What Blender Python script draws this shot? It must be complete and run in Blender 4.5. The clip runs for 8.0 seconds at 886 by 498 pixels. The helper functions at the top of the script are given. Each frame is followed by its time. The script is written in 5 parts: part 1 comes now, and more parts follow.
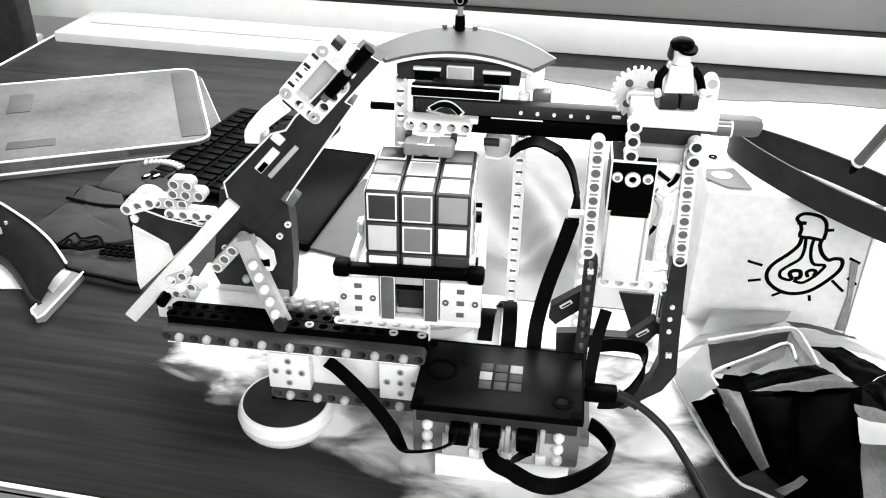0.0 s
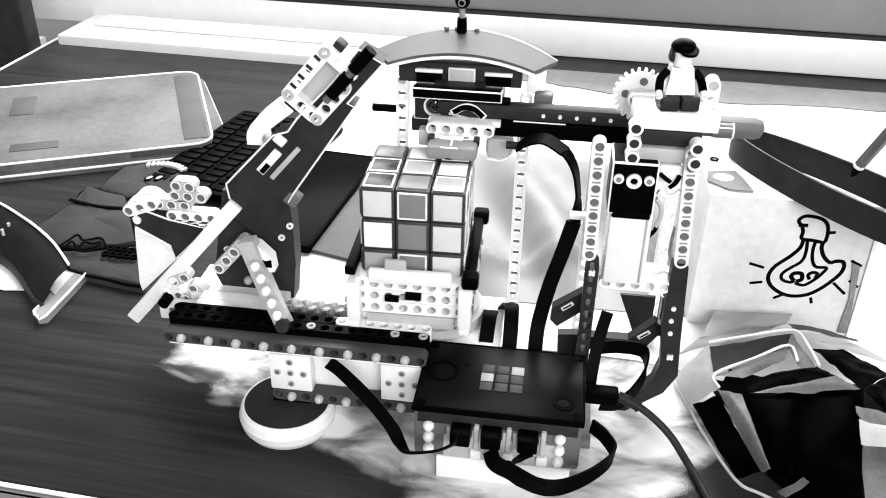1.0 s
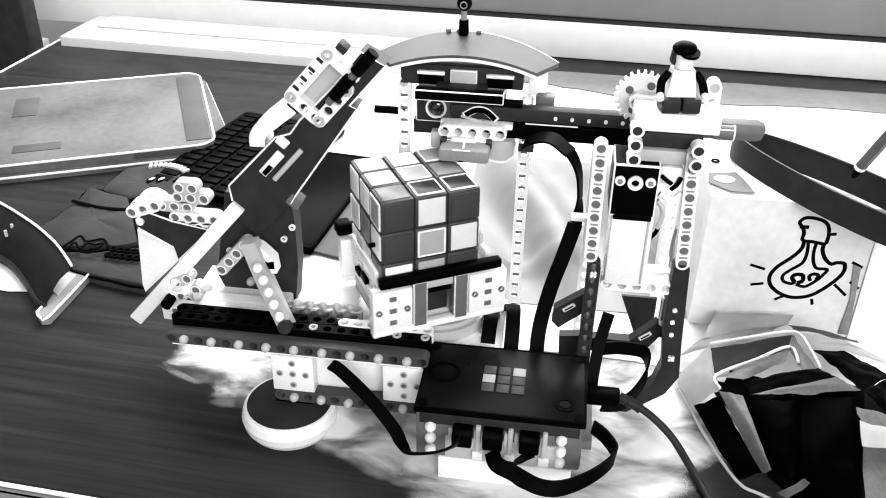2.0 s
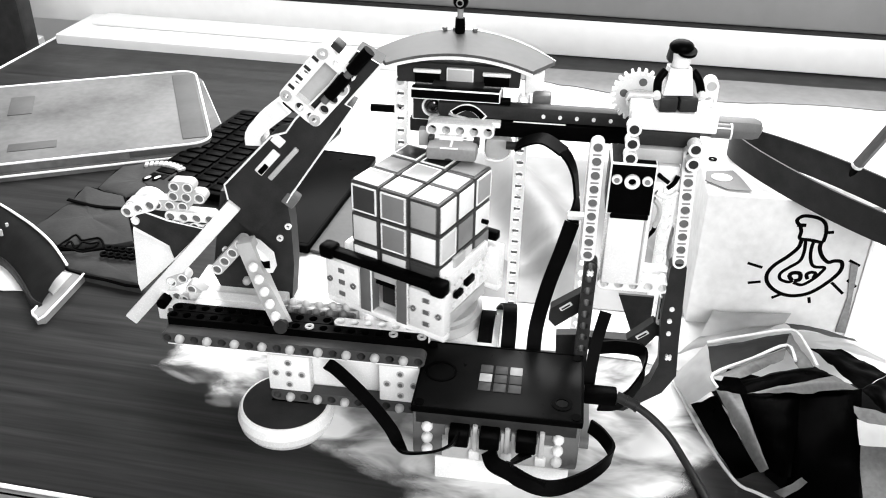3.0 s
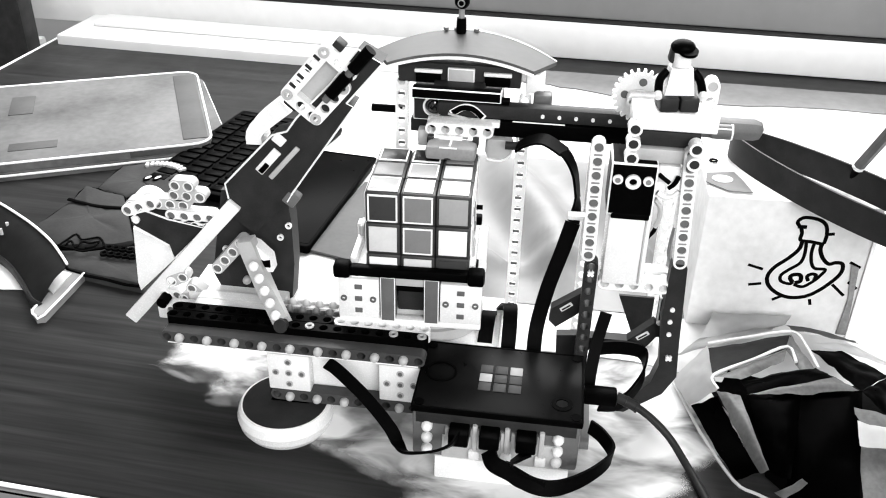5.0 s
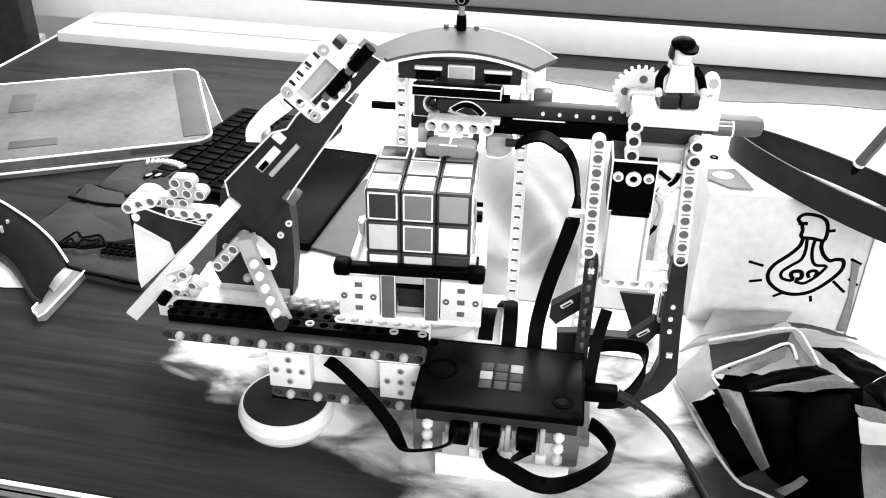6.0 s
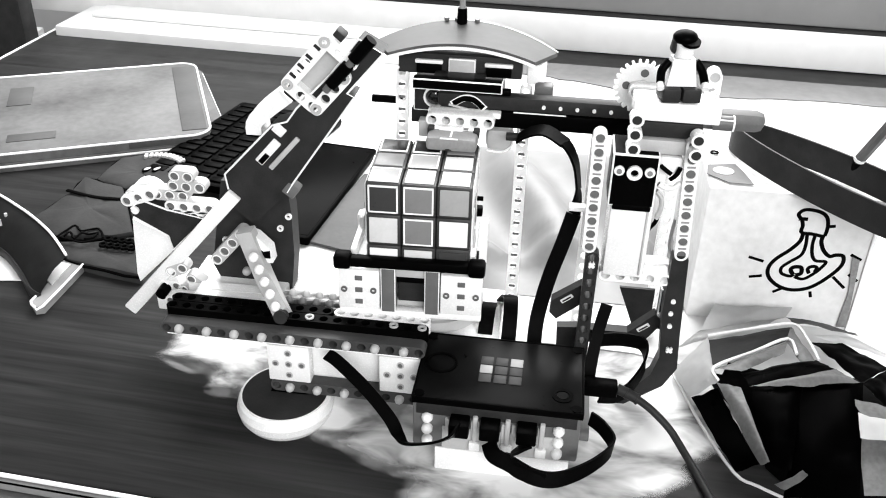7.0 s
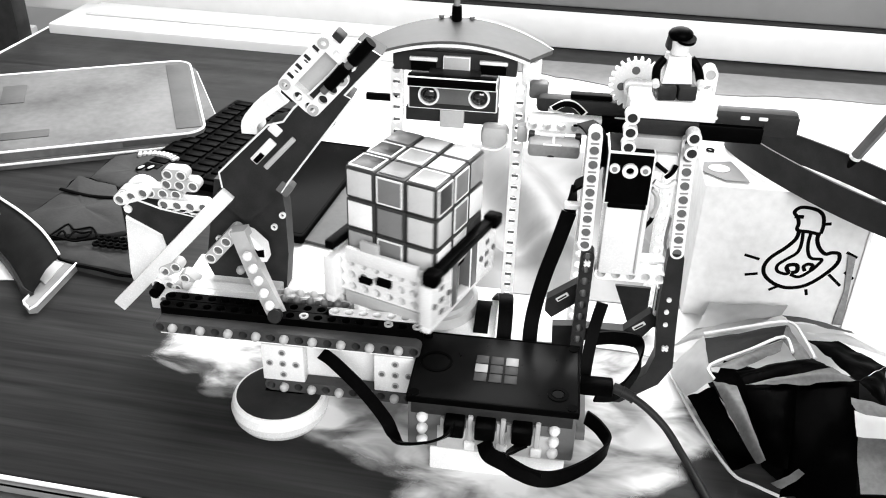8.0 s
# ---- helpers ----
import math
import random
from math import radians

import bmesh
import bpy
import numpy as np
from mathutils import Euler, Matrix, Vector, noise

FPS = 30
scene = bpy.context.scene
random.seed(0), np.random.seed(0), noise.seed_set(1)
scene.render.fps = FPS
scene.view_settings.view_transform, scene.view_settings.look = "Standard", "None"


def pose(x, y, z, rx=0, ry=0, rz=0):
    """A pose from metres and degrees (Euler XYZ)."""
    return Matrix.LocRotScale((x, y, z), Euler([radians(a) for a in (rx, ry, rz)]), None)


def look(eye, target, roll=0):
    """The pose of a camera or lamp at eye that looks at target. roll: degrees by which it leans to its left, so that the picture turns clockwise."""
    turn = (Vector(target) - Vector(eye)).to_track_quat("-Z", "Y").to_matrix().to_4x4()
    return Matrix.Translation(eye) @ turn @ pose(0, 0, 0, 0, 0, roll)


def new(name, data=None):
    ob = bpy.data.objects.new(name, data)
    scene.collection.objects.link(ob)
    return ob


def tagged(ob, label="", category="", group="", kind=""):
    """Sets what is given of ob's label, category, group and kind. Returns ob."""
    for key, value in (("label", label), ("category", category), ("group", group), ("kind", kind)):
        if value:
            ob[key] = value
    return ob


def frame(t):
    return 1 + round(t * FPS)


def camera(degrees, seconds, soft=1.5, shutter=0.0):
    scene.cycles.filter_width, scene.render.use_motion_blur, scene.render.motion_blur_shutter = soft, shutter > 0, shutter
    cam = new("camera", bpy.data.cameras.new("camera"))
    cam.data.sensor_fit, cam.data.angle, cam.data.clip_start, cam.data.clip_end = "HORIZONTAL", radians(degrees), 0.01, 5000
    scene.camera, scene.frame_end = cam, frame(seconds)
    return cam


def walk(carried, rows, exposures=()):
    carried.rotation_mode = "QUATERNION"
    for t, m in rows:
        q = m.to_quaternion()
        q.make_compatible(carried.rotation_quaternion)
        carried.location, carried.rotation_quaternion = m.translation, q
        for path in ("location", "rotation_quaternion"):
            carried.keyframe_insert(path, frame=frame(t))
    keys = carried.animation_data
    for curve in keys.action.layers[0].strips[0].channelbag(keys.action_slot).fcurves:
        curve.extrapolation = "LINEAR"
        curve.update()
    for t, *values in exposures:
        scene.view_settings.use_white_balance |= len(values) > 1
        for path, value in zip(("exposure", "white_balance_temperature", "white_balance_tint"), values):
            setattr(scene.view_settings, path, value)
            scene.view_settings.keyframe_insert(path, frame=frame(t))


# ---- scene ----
cam = camera(52.2, 8.0, 1.05, 0.3)
walk(cam, [
    (0, pose(0.0687, -0.4452, 0.3517, 59.084, -0.891, 7.824)),
    (0.5, pose(0.0712, -0.4448, 0.3531, 59.156, -0.782, 7.847)),
    (1, pose(0.0693, -0.4465, 0.3508, 59.345, -0.888, 7.988)),
    (1.5, pose(0.0689, -0.4484, 0.3519, 59.444, -0.894, 8.107)),
    (3, pose(0.0695, -0.4458, 0.3521, 59.213, -0.873, 7.900)),
    (3.5, pose(0.0693, -0.4465, 0.3505, 59.332, -1.022, 7.902)),
    (4, pose(0.0683, -0.4477, 0.3505, 59.387, -1.130, 7.972)),
    (4.5, pose(0.0688, -0.4473, 0.3497, 59.492, -1.126, 7.993)),
    (6, pose(0.0697, -0.4459, 0.3504, 59.206, -0.958, 8.028)),
    (6.5, pose(0.0677, -0.4464, 0.3486, 59.061, -1.158, 8.079)),
    (7, pose(0.0681, -0.4463, 0.3480, 59.052, -1.220, 7.978)),
    (7.5, pose(0.0691, -0.4451, 0.3478, 58.979, -1.188, 7.851)),
    (8, pose(0.0685, -0.4439, 0.3472, 58.908, -1.257, 7.714)),
])
scene.view_settings.exposure = 1.03

# ---- world and light: overcast daylight through one window, plus an added fill; the film is black and white ----
world = bpy.data.worlds.new("world")
scene.world = world
world.use_nodes = True
wn, wl = world.node_tree.nodes, world.node_tree.links
sky = wn.new("ShaderNodeTexSky")
sky.sky_type, sky.sun_disc = "NISHITA", False
sky.sun_elevation, sky.sun_rotation = radians(50), radians(20)
bw = wn.new("ShaderNodeRGBToBW")
wl.new(sky.outputs["Color"], bw.inputs["Color"])
wl.new(bw.outputs["Val"], wn["Background"].inputs["Color"])
wn["Background"].inputs["Strength"].default_value = 0.15


def area(name, m, sx, sy, watts):
    lamp = bpy.data.lights.new(name, "AREA")
    lamp.shape, lamp.size, lamp.size_y, lamp.energy = "RECTANGLE", sx, sy, watts
    ob = new(name, lamp)
    ob.matrix_world = m
    return ob


sun = new("sun", bpy.data.lights.new("sun", "SUN"))
sun.data.energy, sun.data.angle = 1.2, radians(12)
sun.matrix_world = look((0.6, 1.6, 2.2), (0, 0, 0))
# daylight entering by the window behind the desk, and an added fill from the viewer's side
area("window_light", look((0.0, 0.86, 0.95), (0.1, -0.1, 0.0)), 1.35, 1.05, 26)
area("side_fill_light", look((0.9, -2.3, 1.15), (0, 0, 0.1)), 1.9, 1.2, 42)


# ---- materials ----
def mat(name, grey, rough=0.4, var=0.15, scale=60.0, bump=0.02, metal=0.0, coat=0.0, glow=0.0, alpha=1.0, spec=0.5):
    m = bpy.data.materials.new(name)
    m.use_nodes = True
    n, l = m.node_tree.nodes, m.node_tree.links
    b = n["Principled BSDF"]
    co = n.new("ShaderNodeTexCoord")
    big, fine = n.new("ShaderNodeTexNoise"), n.new("ShaderNodeTexNoise")
    big.inputs["Scale"].default_value, big.inputs["Detail"].default_value = scale, 4
    fine.inputs["Scale"].default_value, fine.inputs["Detail"].default_value = scale * 12, 3
    ramp = n.new("ShaderNodeMapRange")
    ramp.inputs["To Min"].default_value, ramp.inputs["To Max"].default_value = grey * (1 - var), min(grey * (1 + var), 0.95)
    mixn = n.new("ShaderNodeMath")
    mixn.operation = "MULTIPLY_ADD"
    mixn.inputs[1].default_value = 0.3
    for tex in (big, fine):
        l.new(co.outputs["Object"], tex.inputs["Vector"])
    l.new(fine.outputs["Fac"], mixn.inputs[0])
    half = n.new("ShaderNodeMath")
    half.operation = "MULTIPLY"
    half.inputs[1].default_value = 0.7
    l.new(big.outputs["Fac"], half.inputs[0])
    l.new(half.outputs[0], mixn.inputs[2])
    l.new(mixn.outputs[0], ramp.inputs["Value"])
    ramp.inputs["From Min"].default_value, ramp.inputs["From Max"].default_value = 0.3, 0.7
    l.new(ramp.outputs["Result"], b.inputs["Base Color"])
    rr = n.new("ShaderNodeMapRange")
    rr.inputs["To Min"].default_value, rr.inputs["To Max"].default_value = max(rough - 0.08, 0.02), min(rough + 0.1, 1)
    l.new(fine.outputs["Fac"], rr.inputs["Value"])
    l.new(rr.outputs["Result"], b.inputs["Roughness"])
    if bump:
        bp = n.new("ShaderNodeBump")
        bp.inputs["Strength"].default_value, bp.inputs["Distance"].default_value = bump * 5, 0.0006
        l.new(fine.outputs["Fac"], bp.inputs["Height"])
        l.new(bp.outputs["Normal"], b.inputs["Normal"])
    b.inputs["Metallic"].default_value = metal
    b.inputs["Coat Weight"].default_value = coat
    b.inputs["Specular IOR Level"].default_value = spec
    if glow:
        b.inputs["Emission Color"].default_value = (1, 1, 1, 1)
        b.inputs["Emission Strength"].default_value = glow
    if alpha < 1:
        b.inputs["Alpha"].default_value = alpha
    return m


def wood_mat():
    m = mat("dark_wood", 0.045, 0.42, 0.3, 3.0, 0.01, spec=0.09)
    n, l = m.node_tree.nodes, m.node_tree.links
    b = n["Principled BSDF"]
    co = n.new("ShaderNodeTexCoord")
    mp = n.new("ShaderNodeMapping")
    mp.inputs["Scale"].default_value = (1.2, 24, 1)
    mp.inputs["Rotation"].default_value = (0, 0, radians(-4))
    g = n.new("ShaderNodeTexNoise")
    g.inputs["Scale"].default_value, g.inputs["Detail"].default_value, g.inputs["Distortion"].default_value = 4, 8, 0.6
    r = n.new("ShaderNodeValToRGB")
    r.color_ramp.elements[0].position, r.color_ramp.elements[0].color = 0.3, (0.011, 0.011, 0.011, 1)
    r.color_ramp.elements[1].position, r.color_ramp.elements[1].color = 0.72, (0.026, 0.026, 0.026, 1)
    l.new(co.outputs["Object"], mp.inputs["Vector"])
    l.new(mp.outputs["Vector"], g.inputs["Vector"])
    l.new(g.outputs["Fac"], r.inputs["Fac"])
    fib, fm = n.new("ShaderNodeTexNoise"), n.new("ShaderNodeMapping")
    fm.inputs["Scale"].default_value = (5, 130, 1)
    fm.inputs["Rotation"].default_value = (0, 0, radians(-4))
    fib.inputs["Scale"].default_value, fib.inputs["Detail"].default_value = 2.5, 5
    l.new(co.outputs["Object"], fm.inputs["Vector"])
    l.new(fm.outputs["Vector"], fib.inputs["Vector"])
    span, mul = n.new("ShaderNodeMapRange"), n.new("ShaderNodeMix")
    span.inputs["From Min"].default_value, span.inputs["From Max"].default_value = 0.3, 0.7
    span.inputs["To Min"].default_value, span.inputs["To Max"].default_value = 0.70, 1.32
    l.new(fib.outputs["Fac"], span.inputs["Value"])
    mul.data_type, mul.blend_type = "RGBA", "MULTIPLY"
    mul.inputs["Factor"].default_value = 1.0
    l.new(r.outputs["Color"], mul.inputs[6])
    l.new(span.outputs["Result"], mul.inputs[7])
    l.new(mul.outputs[2], b.inputs["Base Color"])
    return m


# window glare on the desk, painted as a pale streaked colour
def mat_glare():
    m = mat("painted_desk_glare", 0.4, 0.5, 0.3, 8.0, 0.01, spec=0.2)
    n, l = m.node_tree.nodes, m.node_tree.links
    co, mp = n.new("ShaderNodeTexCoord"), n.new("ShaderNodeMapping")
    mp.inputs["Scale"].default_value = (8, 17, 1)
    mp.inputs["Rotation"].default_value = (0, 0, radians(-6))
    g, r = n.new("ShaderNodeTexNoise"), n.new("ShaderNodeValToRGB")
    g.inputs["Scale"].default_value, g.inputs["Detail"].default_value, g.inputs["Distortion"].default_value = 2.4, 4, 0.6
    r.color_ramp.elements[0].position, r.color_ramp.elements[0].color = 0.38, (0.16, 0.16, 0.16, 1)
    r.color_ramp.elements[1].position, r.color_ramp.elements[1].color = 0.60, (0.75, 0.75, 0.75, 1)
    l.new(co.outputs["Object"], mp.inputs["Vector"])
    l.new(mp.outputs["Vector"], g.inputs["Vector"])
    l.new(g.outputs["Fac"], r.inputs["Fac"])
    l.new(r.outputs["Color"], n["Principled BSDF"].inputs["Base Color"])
    # the painted glare fades out raggedly towards its front and side
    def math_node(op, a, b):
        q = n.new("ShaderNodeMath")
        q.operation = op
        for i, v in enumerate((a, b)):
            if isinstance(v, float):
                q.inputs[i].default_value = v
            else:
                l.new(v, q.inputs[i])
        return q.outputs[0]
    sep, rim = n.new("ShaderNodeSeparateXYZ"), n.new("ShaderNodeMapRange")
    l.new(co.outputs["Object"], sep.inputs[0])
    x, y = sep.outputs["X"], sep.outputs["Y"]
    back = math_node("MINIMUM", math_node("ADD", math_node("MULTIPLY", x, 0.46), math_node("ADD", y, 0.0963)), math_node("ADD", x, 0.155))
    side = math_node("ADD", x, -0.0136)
    edge_noise = math_node("MULTIPLY", math_node("SUBTRACT", g.outputs["Fac"], 0.5), 0.045)
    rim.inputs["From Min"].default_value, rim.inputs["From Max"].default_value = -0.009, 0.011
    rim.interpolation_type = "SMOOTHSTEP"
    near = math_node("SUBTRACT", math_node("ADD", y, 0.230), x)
    l.new(math_node("ADD", math_node("MINIMUM", math_node("MAXIMUM", back, side), near), edge_noise), rim.inputs["Value"])
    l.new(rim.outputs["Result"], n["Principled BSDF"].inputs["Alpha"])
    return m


WOOD = wood_mat()
GLARE = mat_glare()
WHITE = mat("white_plastic", 0.8, 0.25, 0.06, 90)
PALE = mat("pale_grey_plastic", 0.42, 0.35, 0.1, 90, spec=0.3)
SOFT = mat("soft_grey_plastic", 0.22, 0.4, 0.2, 60, spec=0.25)
GREY = mat("mid_grey_plastic", 0.11, 0.4, 0.15, 90, spec=0.25)
IRON = mat("iron_grey_plastic", 0.048, 0.42, 0.25, 90, spec=0.15)
DARK = mat("dark_grey_plastic", 0.022, 0.45, 0.3, 90, spec=0.1)
BLACK = mat("black_plastic", 0.0012, 0.35, 0.3, 90, spec=0.012)
HUB = mat("smoked_hub_plastic", 0.0034, 0.3, 0.4, 22, 0.008, spec=0.032)
CUBE = mat("cube_core_plastic", 0.035, 0.4, 0.2, 120, spec=0.25)
# white of real rims and of the halo outlines added along edges
RIM = mat("halo_and_rim_white", 0.85, 0.4, 0.05, 200)
PAPER = mat("white_paper", 0.6, 0.7, 0.16, 12, 0.03)
CARD = mat("grey_card", 0.1, 0.8, 0.2, 20, 0.03, spec=0.1)
FOLD = mat("pale_film_fold", 0.2, 0.4, 0.45, 35, 0.03, spec=0.3)
BAND = mat("grey_box_band", 0.07, 0.6, 0.25, 20, spec=0.1)
STRIP = mat("mid_grey_card", 0.17, 0.7, 0.3, 9, 0.02, spec=0.15)
WRAP = mat("crumpled_wrapper_paper", 0.19, 0.5, 0.16, 8, 0.02, spec=0.3)
CARTON = mat("white_carton_paper", 0.63, 0.7, 0.22, 14, 0.03)
INK = mat("black_ink", 0.0015, 0.7, 0.2, 100, spec=0.015)
CLOTH = mat("dark_cloth", 0.031, 0.8, 0.3, 30, 0.06, spec=0.1)
FOIL = mat("black_glossy_film", 0.0005, 0.3, 0.4, 20, 0.02, spec=0.006)
SCREEN = mat("black_screen_glass", 0.0012, 0.3, 0.4, 9, 0.0, spec=0.012)
LENS = mat("dark_lens_glass", 0.003, 0.1, 0.2, 40, 0.0, spec=0.9)
RUBBER = mat("black_rubber", 0.0014, 0.45, 0.3, 60, spec=0.022)
VISOR = mat("grey_visor_plastic", 0.075, 0.5, 0.35, 14, spec=0.12)
# the window's white paint, darkened to hold the sash's shade
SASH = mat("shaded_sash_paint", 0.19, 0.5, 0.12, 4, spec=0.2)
PAINT = mat("white_window_paint", 0.72, 0.5, 0.08, 5, spec=0.2)
WALL = mat("pale_wall_paint", 0.55, 0.8, 0.06, 5, 0.03)
FLOORM = mat("grey_floor", 0.18, 0.5, 0.2, 6)
GLOW = mat("lit_pixel", 0.1, 0.4, 0.0, 50, 0.0, glow=0.16)
GLOWDIM = mat("dim_pixel", 0.02, 0.4, 0.0, 50, 0.0, glow=0.022, spec=0.1)
CLEAR = mat("frosted_clear_plastic", 0.125, 0.45, 0.5, 11, 0.02, alpha=0.85, spec=0.12)
STICK = {k: mat("sticker_" + k, v, 0.3, 0.08, 60, 0.01, spec=0.15) for k, v in
         (("black", 0.006), ("dark", 0.04), ("mid", 0.19), ("soft", 0.33), ("light", 0.6), ("white", 0.85))}


# ---- mesh helpers ----
# the last argument is the bevels' material slot, for added white halo outlines
def box(bm, c, s, bev=0.0, m=None, rimmed=-1):
    r = bmesh.ops.create_cube(bm, size=1.0, matrix=Matrix.Translation(c) @ Matrix.Diagonal((*s, 1)))
    vs = r["verts"]
    if bev:
        es = list({e for v in vs for e in v.link_edges})
        o = bmesh.ops.bevel(bm, geom=es, offset=bev, segments=2, affect="EDGES", profile=0.5, material=rimmed)
        vs = list({v for v in o["verts"]} | {v for v in vs if v.is_valid})
    if m is not None:
        bmesh.ops.transform(bm, matrix=m, verts=[v for v in vs if v.is_valid])
    return bm


def cyl(bm, c, axis, r, h, seg=20, r2=None, cap=True):
    q = Vector((0, 0, 1)).rotation_difference(Vector(axis)).to_matrix().to_4x4()
    bmesh.ops.create_cone(bm, cap_ends=cap, segments=seg, radius1=r, radius2=r if r2 is None else r2, depth=h,
                          matrix=Matrix.Translation(c) @ q)
    return bm


def ring(bm, c, axis, r0, r1, h, seg=28):
    """A flat ring with thickness."""
    q = Matrix.Translation(c) @ Vector((0, 0, 1)).rotation_difference(Vector(axis)).to_matrix().to_4x4()
    loops = []
    for r, z in ((r0, -h / 2), (r1, -h / 2), (r1, h / 2), (r0, h / 2)):
        loops.append([bm.verts.new(q @ Vector((r * math.cos(a), r * math.sin(a), z)))
                      for a in [2 * math.pi * i / seg for i in range(seg)]])
    for a, b in zip(loops, loops[1:] + loops[:1]):
        for i in range(seg):
            bm.faces.new((a[i], a[(i + 1) % seg], b[(i + 1) % seg], b[i]))
    return bm


P8 = 0.008


def liftarm(bm, n, m, half=0.0037, depth=0.0039, seg=16, hole=0.0025):
    """A studless beam of n holes along x from the first hole, holes along y, placed by m."""
    nv = {}

    def V(x, y, z):
        k = (round(x, 6), round(y, 6), round(z, 6))
        if k not in nv:
            nv[k] = bm.verts.new(m @ Vector((x, y, z)))
        return nv[k]

    def sq(a):
        c, s = math.cos(a), math.sin(a)
        k = 0.004 / max(abs(c), abs(s))
        return c * k, s * k * half / 0.004

    for i in range(n):
        x0 = i * P8
        for j in range(seg):
            pts = []
            for a in (2 * math.pi * j / seg, 2 * math.pi * (j + 1) / seg):
                ox, oz = sq(a)
                if (i == 0 and math.cos(a) < -1e-6) or (i == n - 1 and math.cos(a) > 1e-6):
                    ox, oz = half * math.cos(a), half * math.sin(a)
                pts.append((x0 + hole * math.cos(a), hole * math.sin(a), x0 + ox, oz))
            (hx, hz, ox, oz), (hx2, hz2, ox2, oz2) = pts
            for y, flip in ((-depth, False), (depth, True)):
                f = (V(hx, y, hz), V(ox, y, oz), V(ox2, y, oz2), V(hx2, y, hz2))
                bm.faces.new(f if not flip else f[::-1])
            bm.faces.new((V(hx, -depth, hz), V(hx2, -depth, hz2), V(hx2, depth, hz2), V(hx, depth, hz)))
            mid = 0.5 * (ox + ox2) - x0
            inner = abs(mid) > 0.0039 and ((mid < 0 and i > 0) or (mid > 0 and i < n - 1))
            if not inner:
                bm.faces.new((V(ox, -depth, oz), V(ox, depth, oz), V(ox2, depth, oz2), V(ox2, -depth, oz2)))
    return bm


def smooth_path(pts, sub=6):
    pts = [Vector(p) for p in pts]
    out = []
    for i in range(len(pts) - 1):
        p0, p1, p2, p3 = pts[max(i - 1, 0)], pts[i], pts[i + 1], pts[min(i + 2, len(pts) - 1)]
        for k in range(sub):
            t = k / sub
            out.append(0.5 * ((2 * p1) + (p2 - p0) * t + (2 * p0 - 5 * p1 + 4 * p2 - p3) * t * t + (3 * p1 - p0 - 3 * p2 + p3) * t ** 3))
    return out + [pts[-1]]


def sweep(bm, pts, w, h, side, seg=0, sub=6, taper=False):
    """Sweeps a flat (seg 0) or round section along a smooth path; side is the direction of the width, one for all or two or more along the way."""
    path = smooth_path(pts, sub)
    rings = []
    for i, p in enumerate(path):
        d = (path[min(i + 1, len(path) - 1)] - path[max(i - 1, 0)]).normalized()
        k = i / (len(path) - 1)
        if isinstance(side[0], (tuple, Vector)):
            q = min(int(k * (len(side) - 1)), len(side) - 2)
            sd = Vector(side[q]).lerp(Vector(side[q + 1]), k * (len(side) - 1) - q)
        else:
            sd = Vector(side)
        u = (sd - d * sd.dot(d)).normalized()
        v = d.cross(u)
        kk = 1 - 0.6 * k if taper else 1
        if seg:
            sec = [(w * math.cos(2 * math.pi * j / seg) * kk, h * math.sin(2 * math.pi * j / seg) * kk) for j in range(seg)]
        else:
            sec = [(-w, -h), (w, -h), (w, h), (-w, h)]
        rings.append([bm.verts.new(p + u * a + v * b) for a, b in sec])
    c = len(rings[0])
    for a, b in zip(rings, rings[1:]):
        for j in range(c):
            bm.faces.new((a[j], a[(j + 1) % c], b[(j + 1) % c], b[j]))
    bm.faces.new(rings[0][::-1])
    bm.faces.new(rings[-1])
    return bm


def plate(bm, outline, z0, z1):
    """A slab with an outline of (x, y) pairs between two heights."""
    lo = [bm.verts.new((x, y, z0)) for x, y in outline]
    hi = [bm.verts.new((x, y, z1)) for x, y in outline]
    bm.faces.new(lo[::-1])
    bm.faces.new(hi)
    for i in range(len(lo)):
        j = (i + 1) % len(lo)
        bm.faces.new((lo[i], lo[j], hi[j], hi[i]))
    return bm


def mesh_of(name, bm, material, smooth=40):
    bmesh.ops.recalc_face_normals(bm, faces=bm.faces)
    me = bpy.data.meshes.new(name)
    bm.to_mesh(me)
    bm.free()
    for mm in (material if isinstance(material, (list, tuple)) else [material]):
        me.materials.append(mm)
    if smooth:
        me.polygons.foreach_set("use_smooth", [True] * len(me.polygons))
        me.set_sharp_from_angle(angle=radians(smooth))
    return me


def part(name, bm, material, parent, label="", m=None):
    ob = new(name, bm if isinstance(bm, bpy.types.Mesh) else mesh_of(name, bm, material))
    ob.parent = parent
    if m is not None:
        ob.matrix_basis = m
    return tagged(ob, label)


def thing(name, bm, material, label, category, group="", kind="", m=None):
    ob = new(name, None if bm is None else mesh_of(name, bm, material))
    if m is not None:
        ob.matrix_basis = m
    return tagged(ob, label, category, group, kind)


B = bmesh.new


DESK_Z = -0.010   # the desk's top; the robot's frame starts at 0 and stands on 10 mm feet
EYE0 = Vector((0.0688, -0.4473, 0.3497))
SETTLE = Matrix.Translation(EYE0) @ Matrix.Scale(1 + 0.010 / EYE0.z, 4) @ Matrix.Translation(-EYE0)   # sizes for that desk height


def settle(ob):
    ob.matrix_basis = SETTLE @ ob.matrix_basis
    return ob


